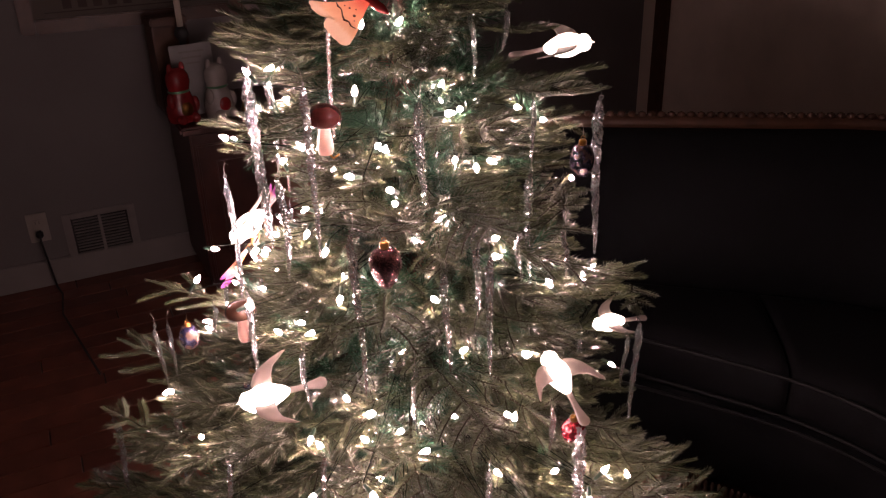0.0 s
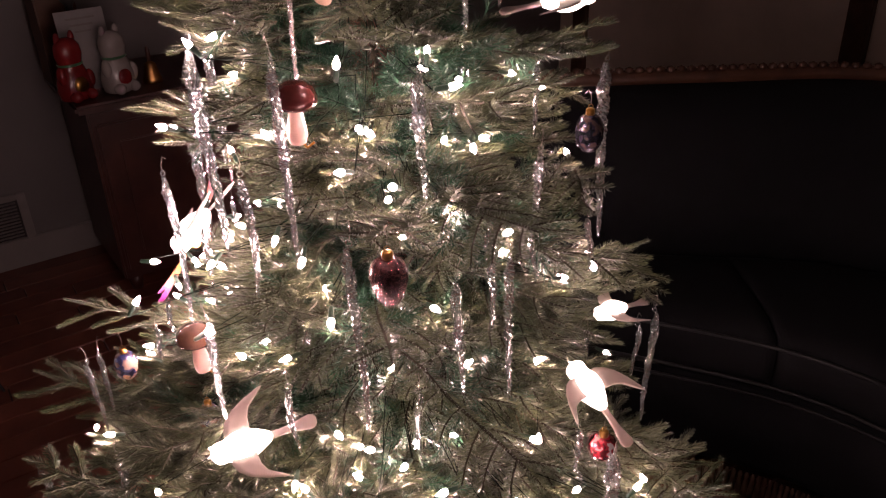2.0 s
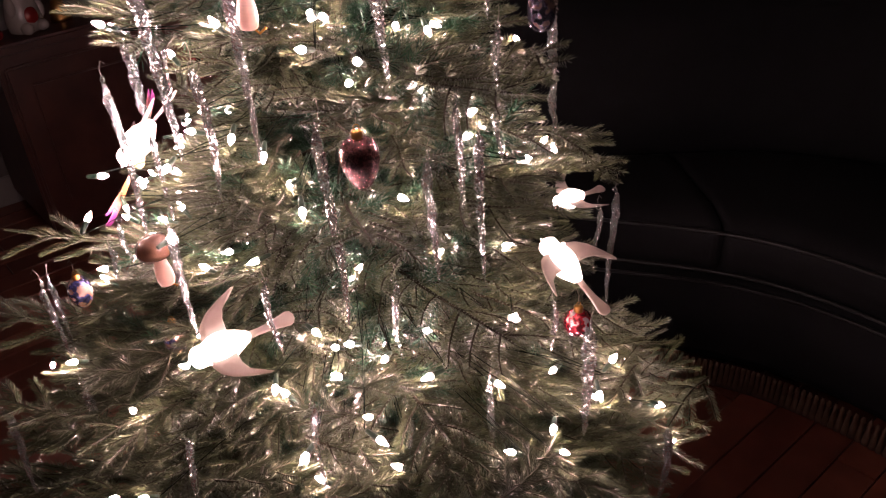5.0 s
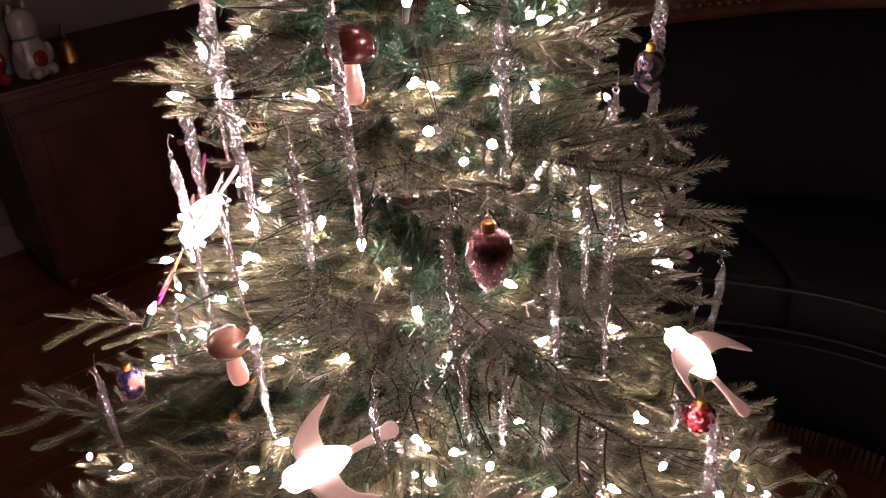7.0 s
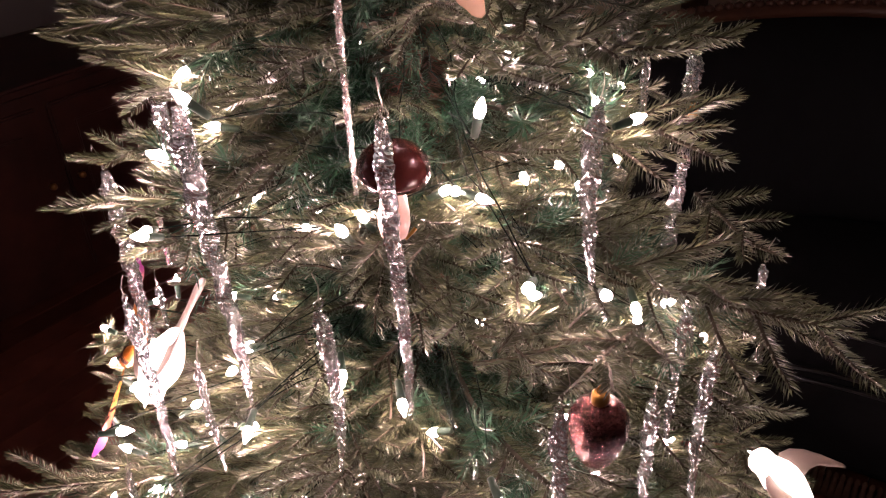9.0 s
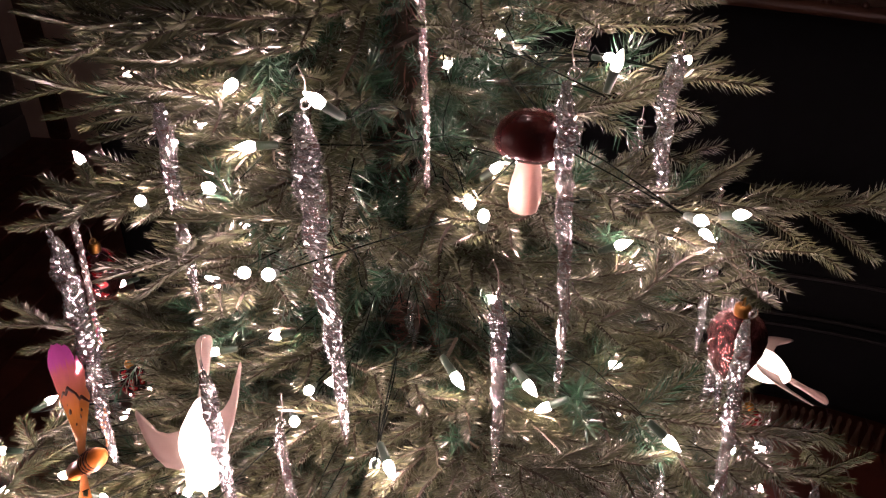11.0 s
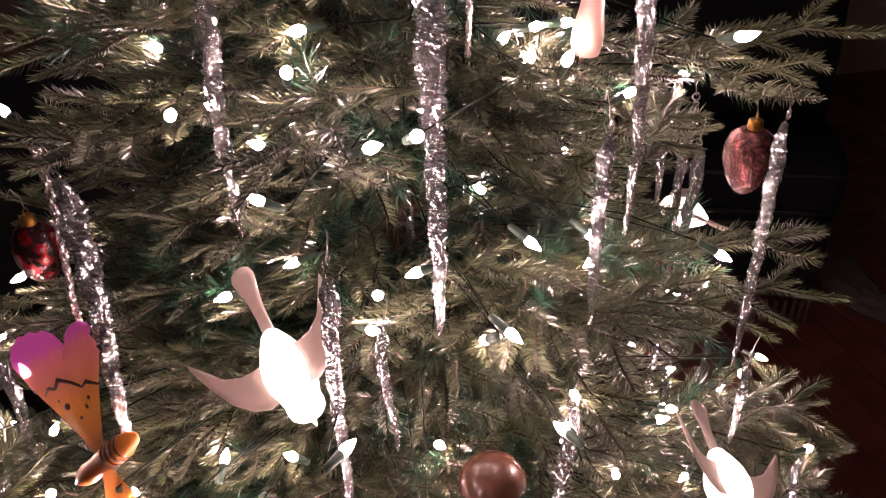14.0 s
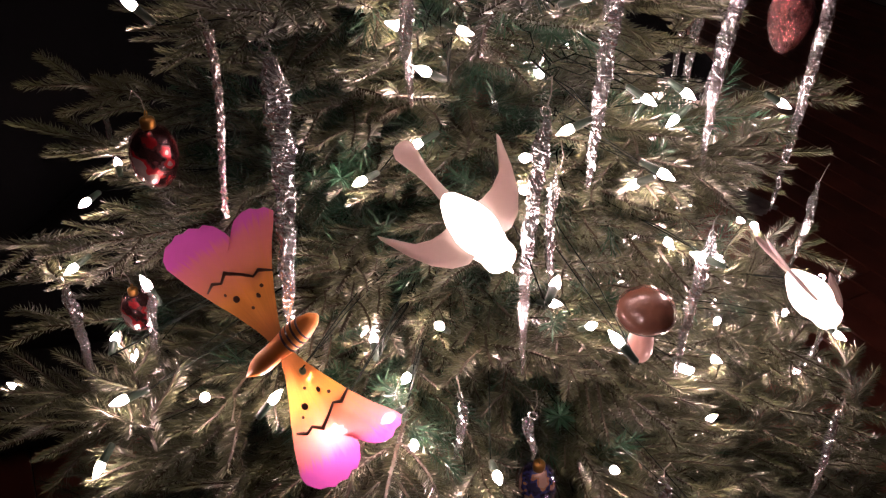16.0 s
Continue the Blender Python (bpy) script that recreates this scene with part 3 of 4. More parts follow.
# the crown is open in front of what hangs in it, as seen from where one stands in the room
STANDS = [Vector((-0.10, -1.06, 1.43)), Vector((-0.26, -0.86, 1.41)), Vector((-0.62, -0.30, 1.37)), Vector((-0.78, -0.06, 1.30))]
ORNAMENTS = [
    (-0.284, -0.318, 0.837, 0.016), (-0.255, -0.311, 0.842, 0.020), (-0.210, -0.300, 0.846, 0.014), (-0.170, -0.290, 0.849, 0.014), (-0.229, -0.264, 0.872, 0.014),
    (-0.215, -0.345, 0.815, 0.014), (0.145, -0.262, 0.864, 0.018), (0.157, -0.295, 0.848, 0.022), (0.182, -0.350, 0.820, 0.016), (0.205, -0.300, 0.845, 0.014),
    (-0.345, -0.018, 0.946, 0.020), (-0.325, 0.005, 0.962, 0.022), (-0.270, 0.056, 1.000, 0.016), (-0.325, 0.068, 0.960, 0.014), (-0.270, -0.006, 0.997, 0.014),
    (0.225, 0.000, 1.250, 0.025), (0.150, 0.012, 1.235, 0.020), (0.290, 0.015, 0.747, 0.025), (-0.160, -0.178, 1.190, 0.026), (-0.163, -0.178, 1.155, 0.014),
    (-0.314, -0.138, 0.880, 0.026), (-0.314, -0.138, 0.845, 0.014), (-0.074, -0.307, 1.033, 0.026), (0.183, -0.281, 0.744, 0.020), (-0.233, 0.257, 0.977, 0.024),
]
ORNAMENTS_LOW = [
    (0.220, -0.050, 1.078, 0.020), (-0.454, 0.006, 0.752, 0.020), (-0.200, 0.315, 0.790, 0.018), (-0.350, 0.150, 0.876, 0.025),
    (-0.335, 0.165, 0.915, 0.030), (-0.325, 0.180, 0.950, 0.035), (-0.300, 0.200, 0.960, 0.025), (-0.370, 0.130, 0.850, 0.030), (-0.395, 0.110, 0.825, 0.035),
    (-0.410, 0.075, 0.840, 0.025), (-0.090, -0.155, 1.330, 0.040),
]
CELL = 0.008
CORNER_LOW = np.array((-0.80, -0.80, 0.20))
OPEN = np.zeros((200, 200, 160), np.uint8)


def open_ball(p, r, weight):
    a = ((np.array(p) - r - CORNER_LOW) / CELL).astype(int)
    b = ((np.array(p) + r - CORNER_LOW) / CELL).astype(int) + 1
    a, b = np.maximum(a, 0), np.maximum(b, 0)
    box = OPEN[a[0]:b[0], a[1]:b[1], a[2]:b[2]]
    np.maximum(box, weight, out=box)


def open_sight(p, r, stands, weight, first=0.0, reach=0.26):
    for stand in stands:
        way = (stand - Vector(p)).normalized()
        for k in range(int((reach - first) / 0.009)):
            open_ball(Vector(p) + way * (first + 0.009 * k), r, weight)


def facing(p, least=-0.40):
    """The stands from which a thing at p is not behind the trunk."""
    out = Vector((p[0] - TRUNK.x, p[1] - TRUNK.y)).normalized()
    return [q for q in STANDS if out.dot(Vector((q.x - p[0], q.y - p[1])).normalized()) > least]


for x, y, z, r in ORNAMENTS + ORNAMENTS_LOW:
    open_ball((x, y, z), r, 4)
    open_sight((x, y, z), r * 0.85, facing((x, y)), 4)
open_sight((-0.335, -0.062, 0.700), 0.020, STANDS[2:], 4)
for spots in STRANDS:
    for x, y, z, side in spots:
        open_sight((x, y, z), 0.003, STANDS[:2] * (side & 1) + STANDS[2:] * (side // 2), 1, 0.006)
for x, y, z, length in ICICLES + ICICLES_HIGH + [b[:4] for b in BIG_ICICLES]:
    for k in range(int(length / 0.012)):
        open_sight((x, y, z - 0.010 - 0.012 * k), 0.003, facing((x, y), 0.05 if x < 0.1 else -0.3), 1, 0.0, 0.13)


SAMPLES = {}


def blocked(me, m):
    """How much of a mesh at pose m would stand in the gaps, from 0 to 1."""
    if me.name not in SAMPLES:
        co = np.empty(len(me.vertices) * 3)
        me.vertices.foreach_get("co", co)
        co = co.reshape(-1, 3)
        SAMPLES[me.name] = co[::max(1, len(co) // 500)]
    pts = SAMPLES[me.name] @ np.array(m.to_3x3()).T + np.array(m.translation + TRUNK)
    i = ((pts - CORNER_LOW) / CELL).astype(int)
    i = np.clip(i, 0, np.array(OPEN.shape) - 1)
    return float(OPEN[i[:, 0], i[:, 1], i[:, 2]].sum()) / len(pts)


def fit_in(name, options, most):
    """Adds the first of the options that leaves the gaps open, or else the one that fills them least."""
    best = None
    for me, m in options:
        share = blocked(me, m)
        if best is None or share < best[0] - 0.002:
            best = (share, me, m)
        if share < 0.006:
            break
    if best[0] > most:
        return False
    ob = new(name, best[1])
    ob.parent = tree
    ob.matrix_basis = best[2]
    return True


def add_twig(p, drop, beyond, rng):
    """A twig that carries a bulb or an icicle at p."""
    p = Vector(p) - TRUNK
    options = []
    for da in (0, 0.4, -0.4, 0.8, -0.8, 1.2, -1.2, 1.7, -1.7):
        k = rng.uniform(0.85, 1.1)
        azimuth = math.atan2(-p.x, p.y) + rng.uniform(-0.2, 0.2) + da
        turn = Euler((rng.uniform(-0.05, 0.25), rng.uniform(-0.5, 0.5), azimuth), "XYZ")
        tip = Vector((0, 0.12 * k - beyond, 0))
        tip.rotate(turn)
        options.append((rng.choice(TWIGS), Matrix.LocRotScale(p + Vector((0, 0, drop)) - tip, turn, (k, k, k))))
    fit_in("twig", options, 0.10)


def add_branch(z, azimuth, length, rise, rng, most, shrink=(1.0, 0.85, 0.7, 0.5)):
    options = []
    for part_of in shrink:
        for da in (0, 0.1, -0.1, 0.2, -0.2):
            ln = length * part_of
            size = min(BRANCH_SIZES, key=lambda s: abs(s - ln))
            k = ln / size
            turn = Euler((rise + rng.uniform(-0.06, 0.06), rng.uniform(-0.35, 0.35), azimuth + da), "XYZ")
            options.append((rng.choice(BRANCHES[size]), Matrix.LocRotScale((0, 0, z + rng.uniform(-0.015, 0.015)), turn, (k, k, k))))
    return fit_in("branch", options, most)


# branch tips that stand out of the crown: azimuth, height of the tip, reach
TIPS = [
    (1.62, 1.139, 0.342), (1.70, 1.079, 0.328), (1.50, 1.221, 0.261), (1.62, 1.292, 0.249), (1.62, 0.834, 0.470), (1.45, 0.908, 0.441),
    (1.62, 0.649, 0.565), (1.62, 0.435, 0.605), (-1.52, 1.206, 0.313), (-1.60, 1.148, 0.296), (-1.40, 1.032, 0.300), (-1.60, 0.985, 0.299),
    (-1.52, 0.795, 0.442), (-1.62, 0.719, 0.440), (-1.52, 0.457, 0.450), (-1.63, 0.268, 0.626), (-1.70, 0.418, 0.527), (1.51, 0.347, 0.640),
]
TIPS_EAST = [(-1.78, 0.368, 0.585), (-1.89, 0.345, 0.567), (-1.67, 0.445, 0.51), (-1.57, 0.811, 0.457), (-1.53, 0.507, 0.481), (-1.79, 0.454, 0.55), (-1.57, 0.812, 0.432), (-1.8, 0.511, 0.448)]
TIPS_SIDE = [
    (-2.43, 1.000, 0.375), (-2.43, 1.185, 0.289), (0.71, 1.144, 0.359), (0.80, 0.910, 0.403), (-2.85, 1.076, 0.400), (-2.80, 0.843, 0.457),
    (-2.85, 0.581, 0.475), (3.07, 0.960, 0.409), (3.00, 0.748, 0.439), (-0.07, 0.878, 0.441), (0.05, 0.953, 0.424), (0.10, 0.60, 0.54), (0.32, 0.66, 0.50), (0.50, 0.58, 0.53), (0.22, 0.76, 0.47), (0.0, 0.50, 0.57), (0.42, 0.80, 0.44), (-0.07, 0.718, 0.537), (1.51, 0.805, 0.489),
]
rng = random.Random(2024)
for azimuth, tip, reach in TIPS + TIPS_EAST + TIPS_SIDE:
    add_branch(tip - 0.07 * reach, azimuth, reach, 0.05, rng, 0.30, (1.0, 0.92))
z = 0.30
spin = 0.0
while z < 2.0:
    R = crown_radius(z)
    count = max(6, int(7 + R * 32))
    for k in range(count):
        spin += 2.399963 + rng.uniform(-0.12, 0.12)
        add_branch(z + rng.uniform(-0.035, 0.035), spin, max(0.10, R * rng.uniform(0.66, 0.95) * (1 - 0.16 * max(0.0, -math.sin(spin)))), rng.uniform(-0.06, 0.20), rng, 0.030)
    z += 0.070 if z < 1.3 else 0.09
# short twigs that fill the outside of the crown
for k in range(1700):
    z, azimuth = 0.36 + 1.5 * rng.random() ** 1.3, rng.uniform(0, math.tau)
    east = max(0.0, -math.sin(azimuth))
    r = crown_radius(z) * rng.uniform(0.50, 0.98) * (1 - 0.16 * east) - 0.075
    if r < 0.04 or 0.83 * math.cos(azimuth) - 0.55 * math.sin(azimuth) > 0.45:
        continue
    options = []
    for da in (0, 0.05, -0.05, 0.1):
        k = rng.uniform(0.75, 1.2)
        root = Vector((-math.sin(azimuth + da) * r, math.cos(azimuth + da) * r, z + rng.uniform(-0.01, 0.01)))
        options.append((rng.choice(TWIGS), Matrix.LocRotScale(root, Euler((rng.uniform(-0.25, 0.25), rng.uniform(-0.5, 0.5), azimuth + rng.uniform(-0.6, 0.6)), "XYZ"), (k, k, k))))
    fit_in("twig", options, 0.018)
for spots in STRANDS:
    for p in spots:
        add_twig(p[:3], -rng.uniform(0.012, 0.020), rng.uniform(0.0, 0.03), rng)
for spot in ICICLES + ICICLES_HIGH + BIG_ICICLES:
    add_twig(spot[:3], 0.014, rng.uniform(0.010, 0.025), rng)
part("top_shoot", tube_bm([(0, 0, 1.95), (0, 0, 2.12)], [0.006, 0.002], 6), M_STEM, tree)

# ---- strings of lights ----

BULB_PROFILE = [(0.0017, -0.001), (0.0027, 0.001), (0.0034, 0.003), (0.0035, 0.0052), (0.0028, 0.0080), (0.0015, 0.0110), (0.0004, 0.0135)]
SOCKET_PROFILE = [(0.0016, -0.015), (0.0026, -0.014), (0.0029, -0.008), (0.0032, -0.003), (0.0034, 0.0), (0.0028, 0.0008)]


def lathe_mesh(name, profile, material, sides=10):
    bm = lathe_bm(profile, sides)
    me = bpy.data.meshes.new(name)
    bm.to_mesh(me)
    bm.free()
    me.materials.append(material)
    me.polygons.foreach_set("use_smooth", [True] * len(me.polygons))
    return me


BULB_MESH = lathe_mesh("bulb", BULB_PROFILE, M_BULB)
SOCKET_MESH = lathe_mesh("socket", SOCKET_PROFILE, M_SOCKET)

rng = random.Random(31)
for spots in STRANDS:
    string = thing("light_string", Matrix.Identity(4), "string of lit warm-white mini bulbs on dark green wire", "string lights", "strings of lights on the tree")
    order = sorted(spots, key=lambda p: math.atan2(p[1] - TRUNK.y, p[0] - TRUNK.x))
    ends = []
    for x, y, z, _ in order:
        p = Vector((x, y, z))
        radial = Vector((x - TRUNK.x, y - TRUNK.y, 0)).normalized()
        way = (radial * rng.uniform(-0.1, 1.0) + Vector((rng.uniform(-0.8, 0.8), rng.uniform(-0.8, 0.8), rng.uniform(-0.5, 0.9)))).normalized()
        turn = way.to_track_quat("Z", "Y").to_matrix().to_4x4()
        bulb = new("bulb", BULB_MESH)
        bulb.parent = string
        bulb.matrix_basis = Matrix.Translation(p - way * 0.007) @ turn @ Matrix.Scale(1.06, 4)
        sock = new("socket", SOCKET_MESH)
        sock.parent = bulb
        ends.append(p - way * 0.025)
    line = []
    for a, b in zip(ends, ends[1:]):
        ra, rb = (a - TRUNK).to_2d().length, (b - TRUNK).to_2d().length
        ta, tb = math.atan2(a.y - TRUNK.y, a.x - TRUNK.x), math.atan2(b.y - TRUNK.y, b.x - TRUNK.x)
        sag = rng.uniform(-0.012, 0.012)
        for k in range(12):
            u = k / 12
            bow = min(1.0, math.sin(u * math.pi) * 1.8)
            r = (ra + (rb - ra) * u) * (1 - 0.42 * bow) + 0.010 * math.sin(u * 17 + ra * 90) * bow
            t = ta + (tb - ta) * u
            line.append(Vector((TRUNK.x + r * math.cos(t), TRUNK.y + r * math.sin(t), a.z + (b.z - a.z) * u + sag * bow + 0.006 * math.sin(u * 23) * bow)))
    line.append(ends[-1])
    part("wire", tube_bm(line, 0.0006, 5), M_WIRE, string, "twisted dark green wire")

# ---- icicles ----


def icicle_mesh(length, width, seed, style):
    """A twisted, tapering plastic icicle that hangs down from its loop."""
    rng = random.Random(seed)
    rings, sides = max(24, int(length / 0.0017)), 9 + int(width * 420)
    v, f = [], []
    twist = length / rng.uniform(0.036, 0.050) * (1 if style != "rod" else 3)
    lobes = 3 if style != "rod" else 4
    knots = [rng.uniform(0.90, 1.06) for _ in range(12)]
    for k in range(rings):
        u = k / (rings - 1)
        if style == "rod":
            r = width * 0.5 * (1 - 0.35 * u)
        else:
            r = width * 0.45 * (min(1, 0.35 + u * 7) * (1 - u) ** 0.5 + 0.10)
        x = u * 11
        i = min(int(x), 10)
        r *= knots[i] + (knots[i + 1] - knots[i]) * (x - i)
        for q in range(sides):
            a = math.tau * q / sides
            rr = r * (1 + 0.26 * math.sin(lobes * a + twist * u * math.tau) + (0.08 * math.sin(5 * a - 2.3 * twist * u * math.tau) if style != "rod" else 0))
            rr *= 1 + rng.uniform(-0.13, 0.13)
            bend = 0.004 * math.sin(u * 4 + seed)
            v.append((rr * math.cos(a) + bend, rr * math.sin(a), rng.uniform(-0.0012, 0.0012) * (0 < k < rings - 1) - 0.006 - u * (length - 0.006)))
    for k in range(rings - 1):
        for q in range(sides):
            a, b = k * sides + q, k * sides + (q + 1) % sides
            f.append((a, a + sides, b + sides, b))
    f.append(tuple(range(sides)))
    f.append(tuple(range((rings - 1) * sides, rings * sides))[::-1])
    return mesh_from("spike", v, f, [M_ROD if style == "rod" else M_ICE])


def icicle(x, y, z, length, width, seed, style):
    ob = thing("icicle", pose(x, y, z, rz=seed * 47 % 360), "clear twisted plastic icicle hanging on the tree" if style != "rod" else "thin silvery twisted icicle rod hanging on the tree", "icicle ornament", "icicles on the tree")
    spike = new("spike", icicle_mesh(length, width, seed, style))
    spike.parent = ob
    loop = [(0.0035 * math.sin(a), 0, 0.003 - 0.0035 * math.cos(a) - 0.004) for a in [math.tau * k / 10 for k in range(11)]]
    part("loop", tube_bm(loop, 0.0009, 5), M_ICE, ob)
    part("hook", tube_bm([(0, 0, 0.0), (0.002, 0.001, 0.012), (0.0, 0.004, 0.022), (-0.004, 0.006, 0.018)], 0.0005, 4), M_HOOK, ob)
    return ob


for k, (x, y, z, length) in enumerate(ICICLES + ICICLES_HIGH):
    thin = length < 0.14
    icicle(x, y, z, length, 0.0085 if thin else 0.0118, k + 3, "thin" if thin else "twist")
for x, y, z, length, width, style in BIG_ICICLES:
    icicle(x, y, z, length, width, int(100 * z) + 7, style)

# ---- lit birds ----


def bird(head, tail, back, label):
    """A lit white bird: a glowing body, two swept wings and a spoon tail. back: the way its back faces."""
    head, tail = Vector(head), Vector(tail)
    size = (head - tail).length / 0.122
    m = frame_of(head - tail, back, tail.lerp(head, 0.70)) @ Matrix.Scale(size, 4)
    ob = thing("bird_light", m, label, "bird ornament", "lit birds on the tree")
    prof = [(0.0015, -0.034), (0.005, -0.031), (0.0088, -0.022), (0.0128, -0.010), (0.0142, 0.0), (0.0136, 0.009), (0.0112, 0.017), (0.0098, 0.022), (0.0102, 0.027), (0.0094, 0.032), (0.0060, 0.0360), (0.0018, 0.038)]
    bm = lathe_bm([(r * 1.28, x) for r, x in prof], 18)
    bmesh.ops.transform(bm, matrix=Matrix.Rotation(radians(90), 4, "Y"), verts=bm.verts)
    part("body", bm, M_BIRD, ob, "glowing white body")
    bm = lathe_bm([(0.0008, 0.0), (0.0022, 0.001), (0.0016, 0.005), (0.0004, 0.009)], 8)
    bmesh.ops.transform(bm, matrix=Matrix.Translation((0.0335, 0, 0)) @ Matrix.Rotation(radians(105), 4, "Y"), verts=bm.verts)
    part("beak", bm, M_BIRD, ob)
    for s in (1, -1):
        out = [(0.016, 0.008), (0.018, 0.020), (0.013, 0.031), (0.002, 0.041), (-0.014, 0.049), (-0.035, 0.0565), (-0.039, 0.0562), (-0.027, 0.049), (-0.018, 0.040), (-0.013, 0.029), (-0.012, 0.018), (-0.013, 0.008)]
        out = [(x, y * s) for x, y in out]
        bm = blade_bm(out if s > 0 else out[::-1], 0.003, lambda x, y: 0.006 + 5.5 * y * y - 0.12 * abs(y))
        part("wing", bm, M_WING, ob, "frosted white wing")
    rows = [(-0.030, 0.0045), (-0.045, 0.0040), (-0.060, 0.0050), (-0.072, 0.0075), (-0.080, 0.0090), (-0.085, 0.0072), (-0.0875, 0.003)]
    out = [(x, w) for x, w in rows] + [(x, -w) for x, w in rows[::-1]]
    part("tail", blade_bm(out, 0.0045, lambda x, y: 0.0015 * math.sin((x + 0.03) * 40)), M_WING, ob, "frosted white tail")
    return ob


BIRDS = "white bird with glowing body and frosted wings "
bird((-0.284, -0.318, 0.837), (-0.170, -0.290, 0.849), (0.03, -0.55, 0.83), BIRDS + "low on the tree")
bird((0.142, -0.264, 0.866), (0.186, -0.355, 0.812), (0.2, -0.42, 0.89), BIRDS + "near red ball")
bird((-0.345, -0.018, 0.946), (-0.268, 0.060, 1.003), (-0.55, 0.25, 0.75), BIRDS + "above butterfly")
bird((0.232, -0.003, 1.250), (0.113, 0.020, 1.229), (0.05, -0.3, 0.95), BIRDS + "high up")
bird((0.266, 0.006, 0.750), (0.366, 0.046, 0.740), (0.2, -0.2, 0.95), BIRDS + "at a tip")

# ---- mushrooms ----


def mushroom(at, cap_mat, label, tilt=(0, 0), size=1.0, cap_flat=1.0):
    ob = thing("mushroom_ornament", Matrix.Translation(at) @ pose(0, 0, 0, tilt[0], tilt[1]) @ Matrix.Scale(size, 4), label, "mushroom ornament", "glass mushrooms on the tree")
    part("stem", lathe_bm([(0.004, -0.046), (0.0095, -0.044), (0.0112, -0.036), (0.0108, -0.026), (0.0086, -0.014), (0.0075, -0.004), (0.0088, 0.001)], 18), M_STALK, ob, "pinkish glass stem")
    c = cap_flat
    part("cap", lathe_bm([(0.008, 0.0), (0.017, -0.002), (0.0225, 0.0), (0.0248, 0.005), (0.0246, 0.010 * c), (0.0222, 0.016 * c), (0.017, 0.0215 * c), (0.010, 0.025 * c), (0.003, 0.0263 * c)], 28), cap_mat, ob, "glossy glass cap")
    part("clip", tube_bm([(0.004, 0, -0.044), (0.010, 0.002, -0.052), (0.018, 0.003, -0.046)], 0.0016, 6), M_GOLD, ob, "golden spring clip")
    return ob


mushroom((-0.155, -0.174, 1.186), M_CAP, "dark red-brown glass mushroom clipped on a branch", (4, 2))
mushroom((-0.316, -0.137, 0.872), M_CAP2, "tan-brown glass mushroom clipped on a lower branch", (-3, -4), 0.98)

# ---- hanging glass ornaments ----


def hanging(name, at, profile, material, label, size=1.0, knobs=0.0):
    """A hanging glass body with a gold cap, a ring and a wire hook; at: the middle of the body."""
    ob = thing(name, Matrix.Translation(at) @ Matrix.Scale(size, 4), label, "glass ornament")
    sides = 26
    bm = lathe_bm(profile, sides)
    if knobs:
        for v in bm.verts:
            r = math.hypot(v.co.x, v.co.y)
            if r > 0.004:
                a = math.atan2(v.co.y, v.co.x)
                k = 1 + knobs * math.sin(a * 9 + v.co.z * 500) * math.cos(v.co.z * 560)
                v.co.x *= k
                v.co.y *= k
    part("body", bm, material, ob)
    top = profile[-1][1]
    part("cap", lathe_bm([(0.0055, top - 0.003), (0.0062, top + 0.001), (0.0060, top + 0.007), (0.0040, top + 0.0085)], 14), M_GOLD, ob, "gold metal cap")
    ring = [(0.003 * math.sin(a), 0, top + 0.011 - 0.003 * math.cos(a)) for a in [math.tau * k / 10 for k in range(11)]]
    part("ring", tube_bm(ring, 0.0006, 5), M_GOLD, ob)
    part("hook", tube_bm([(0, 0, top + 0.013), (0.001, 0.002, top + 0.024), (-0.002, 0.006, top + 0.032), (-0.006, 0.008, top + 0.026)], 0.0005, 4), M_HOOK, ob)
    return ob


CONE_PROFILE = [(0.002, -0.032), (0.007, -0.029), (0.0125, -0.022), (0.0165, -0.013), (0.0195, -0.004), (0.0208, 0.005), (0.0200, 0.013), (0.0172, 0.020), (0.0115, 0.025), (0.006, 0.027)]
BALL_PROFILE = [(0.003, -0.0195), (0.010, -0.0165), (0.0155, -0.011), (0.0185, -0.004), (0.0188, 0.003), (0.0165, 0.010), (0.0115, 0.0155), (0.006, 0.018)]
EGG_PROFILE = [(0.003, -0.029), (0.010, -0.026), (0.0155, -0.018), (0.0185, -0.008), (0.0190, 0.003), (0.0170, 0.013), (0.0130, 0.020), (0.007, 0.024)]
hanging("pine_cone_ornament", (-0.074, -0.307, 1.033), CONE_PROFILE, M_CONE, "brown glittered glass pine cone with gold cap", knobs=0.05)
hanging("ball_ornament", (0.183, -0.281, 0.744), BALL_PROFILE, M_RED, "small red and silver glass ball", knobs=0.03)
hanging("beetle_ornament", (-0.233, 0.257, 0.977), EGG_PROFILE, M_BEETLE, "red and black glass beetle with gold cap", knobs=0.03)
hanging("figure_ornament", (0.220, -0.045, 1.078), EGG_PROFILE, M_DARK, "dark smoky glass ornament with gold cap", 1.0, 0.05)
hanging("blue_ornament", (-0.454, 0.006, 0.752), EGG_PROFILE, M_BLUE, "blue and copper glass ornament", 0.9, 0.05)
hanging("low_ornament", (-0.335, -0.062, 0.690), EGG_PROFILE, M_BLUE, "dark blue and gold glass ornament", 0.95, 0.05)
hanging("soldier_ornament", (-0.200, 0.315, 0.790), EGG_PROFILE, M_BEETLE, "red and dark blue glass ornament with gold cap", 0.8, 0.05)

# ---- butterflies ----


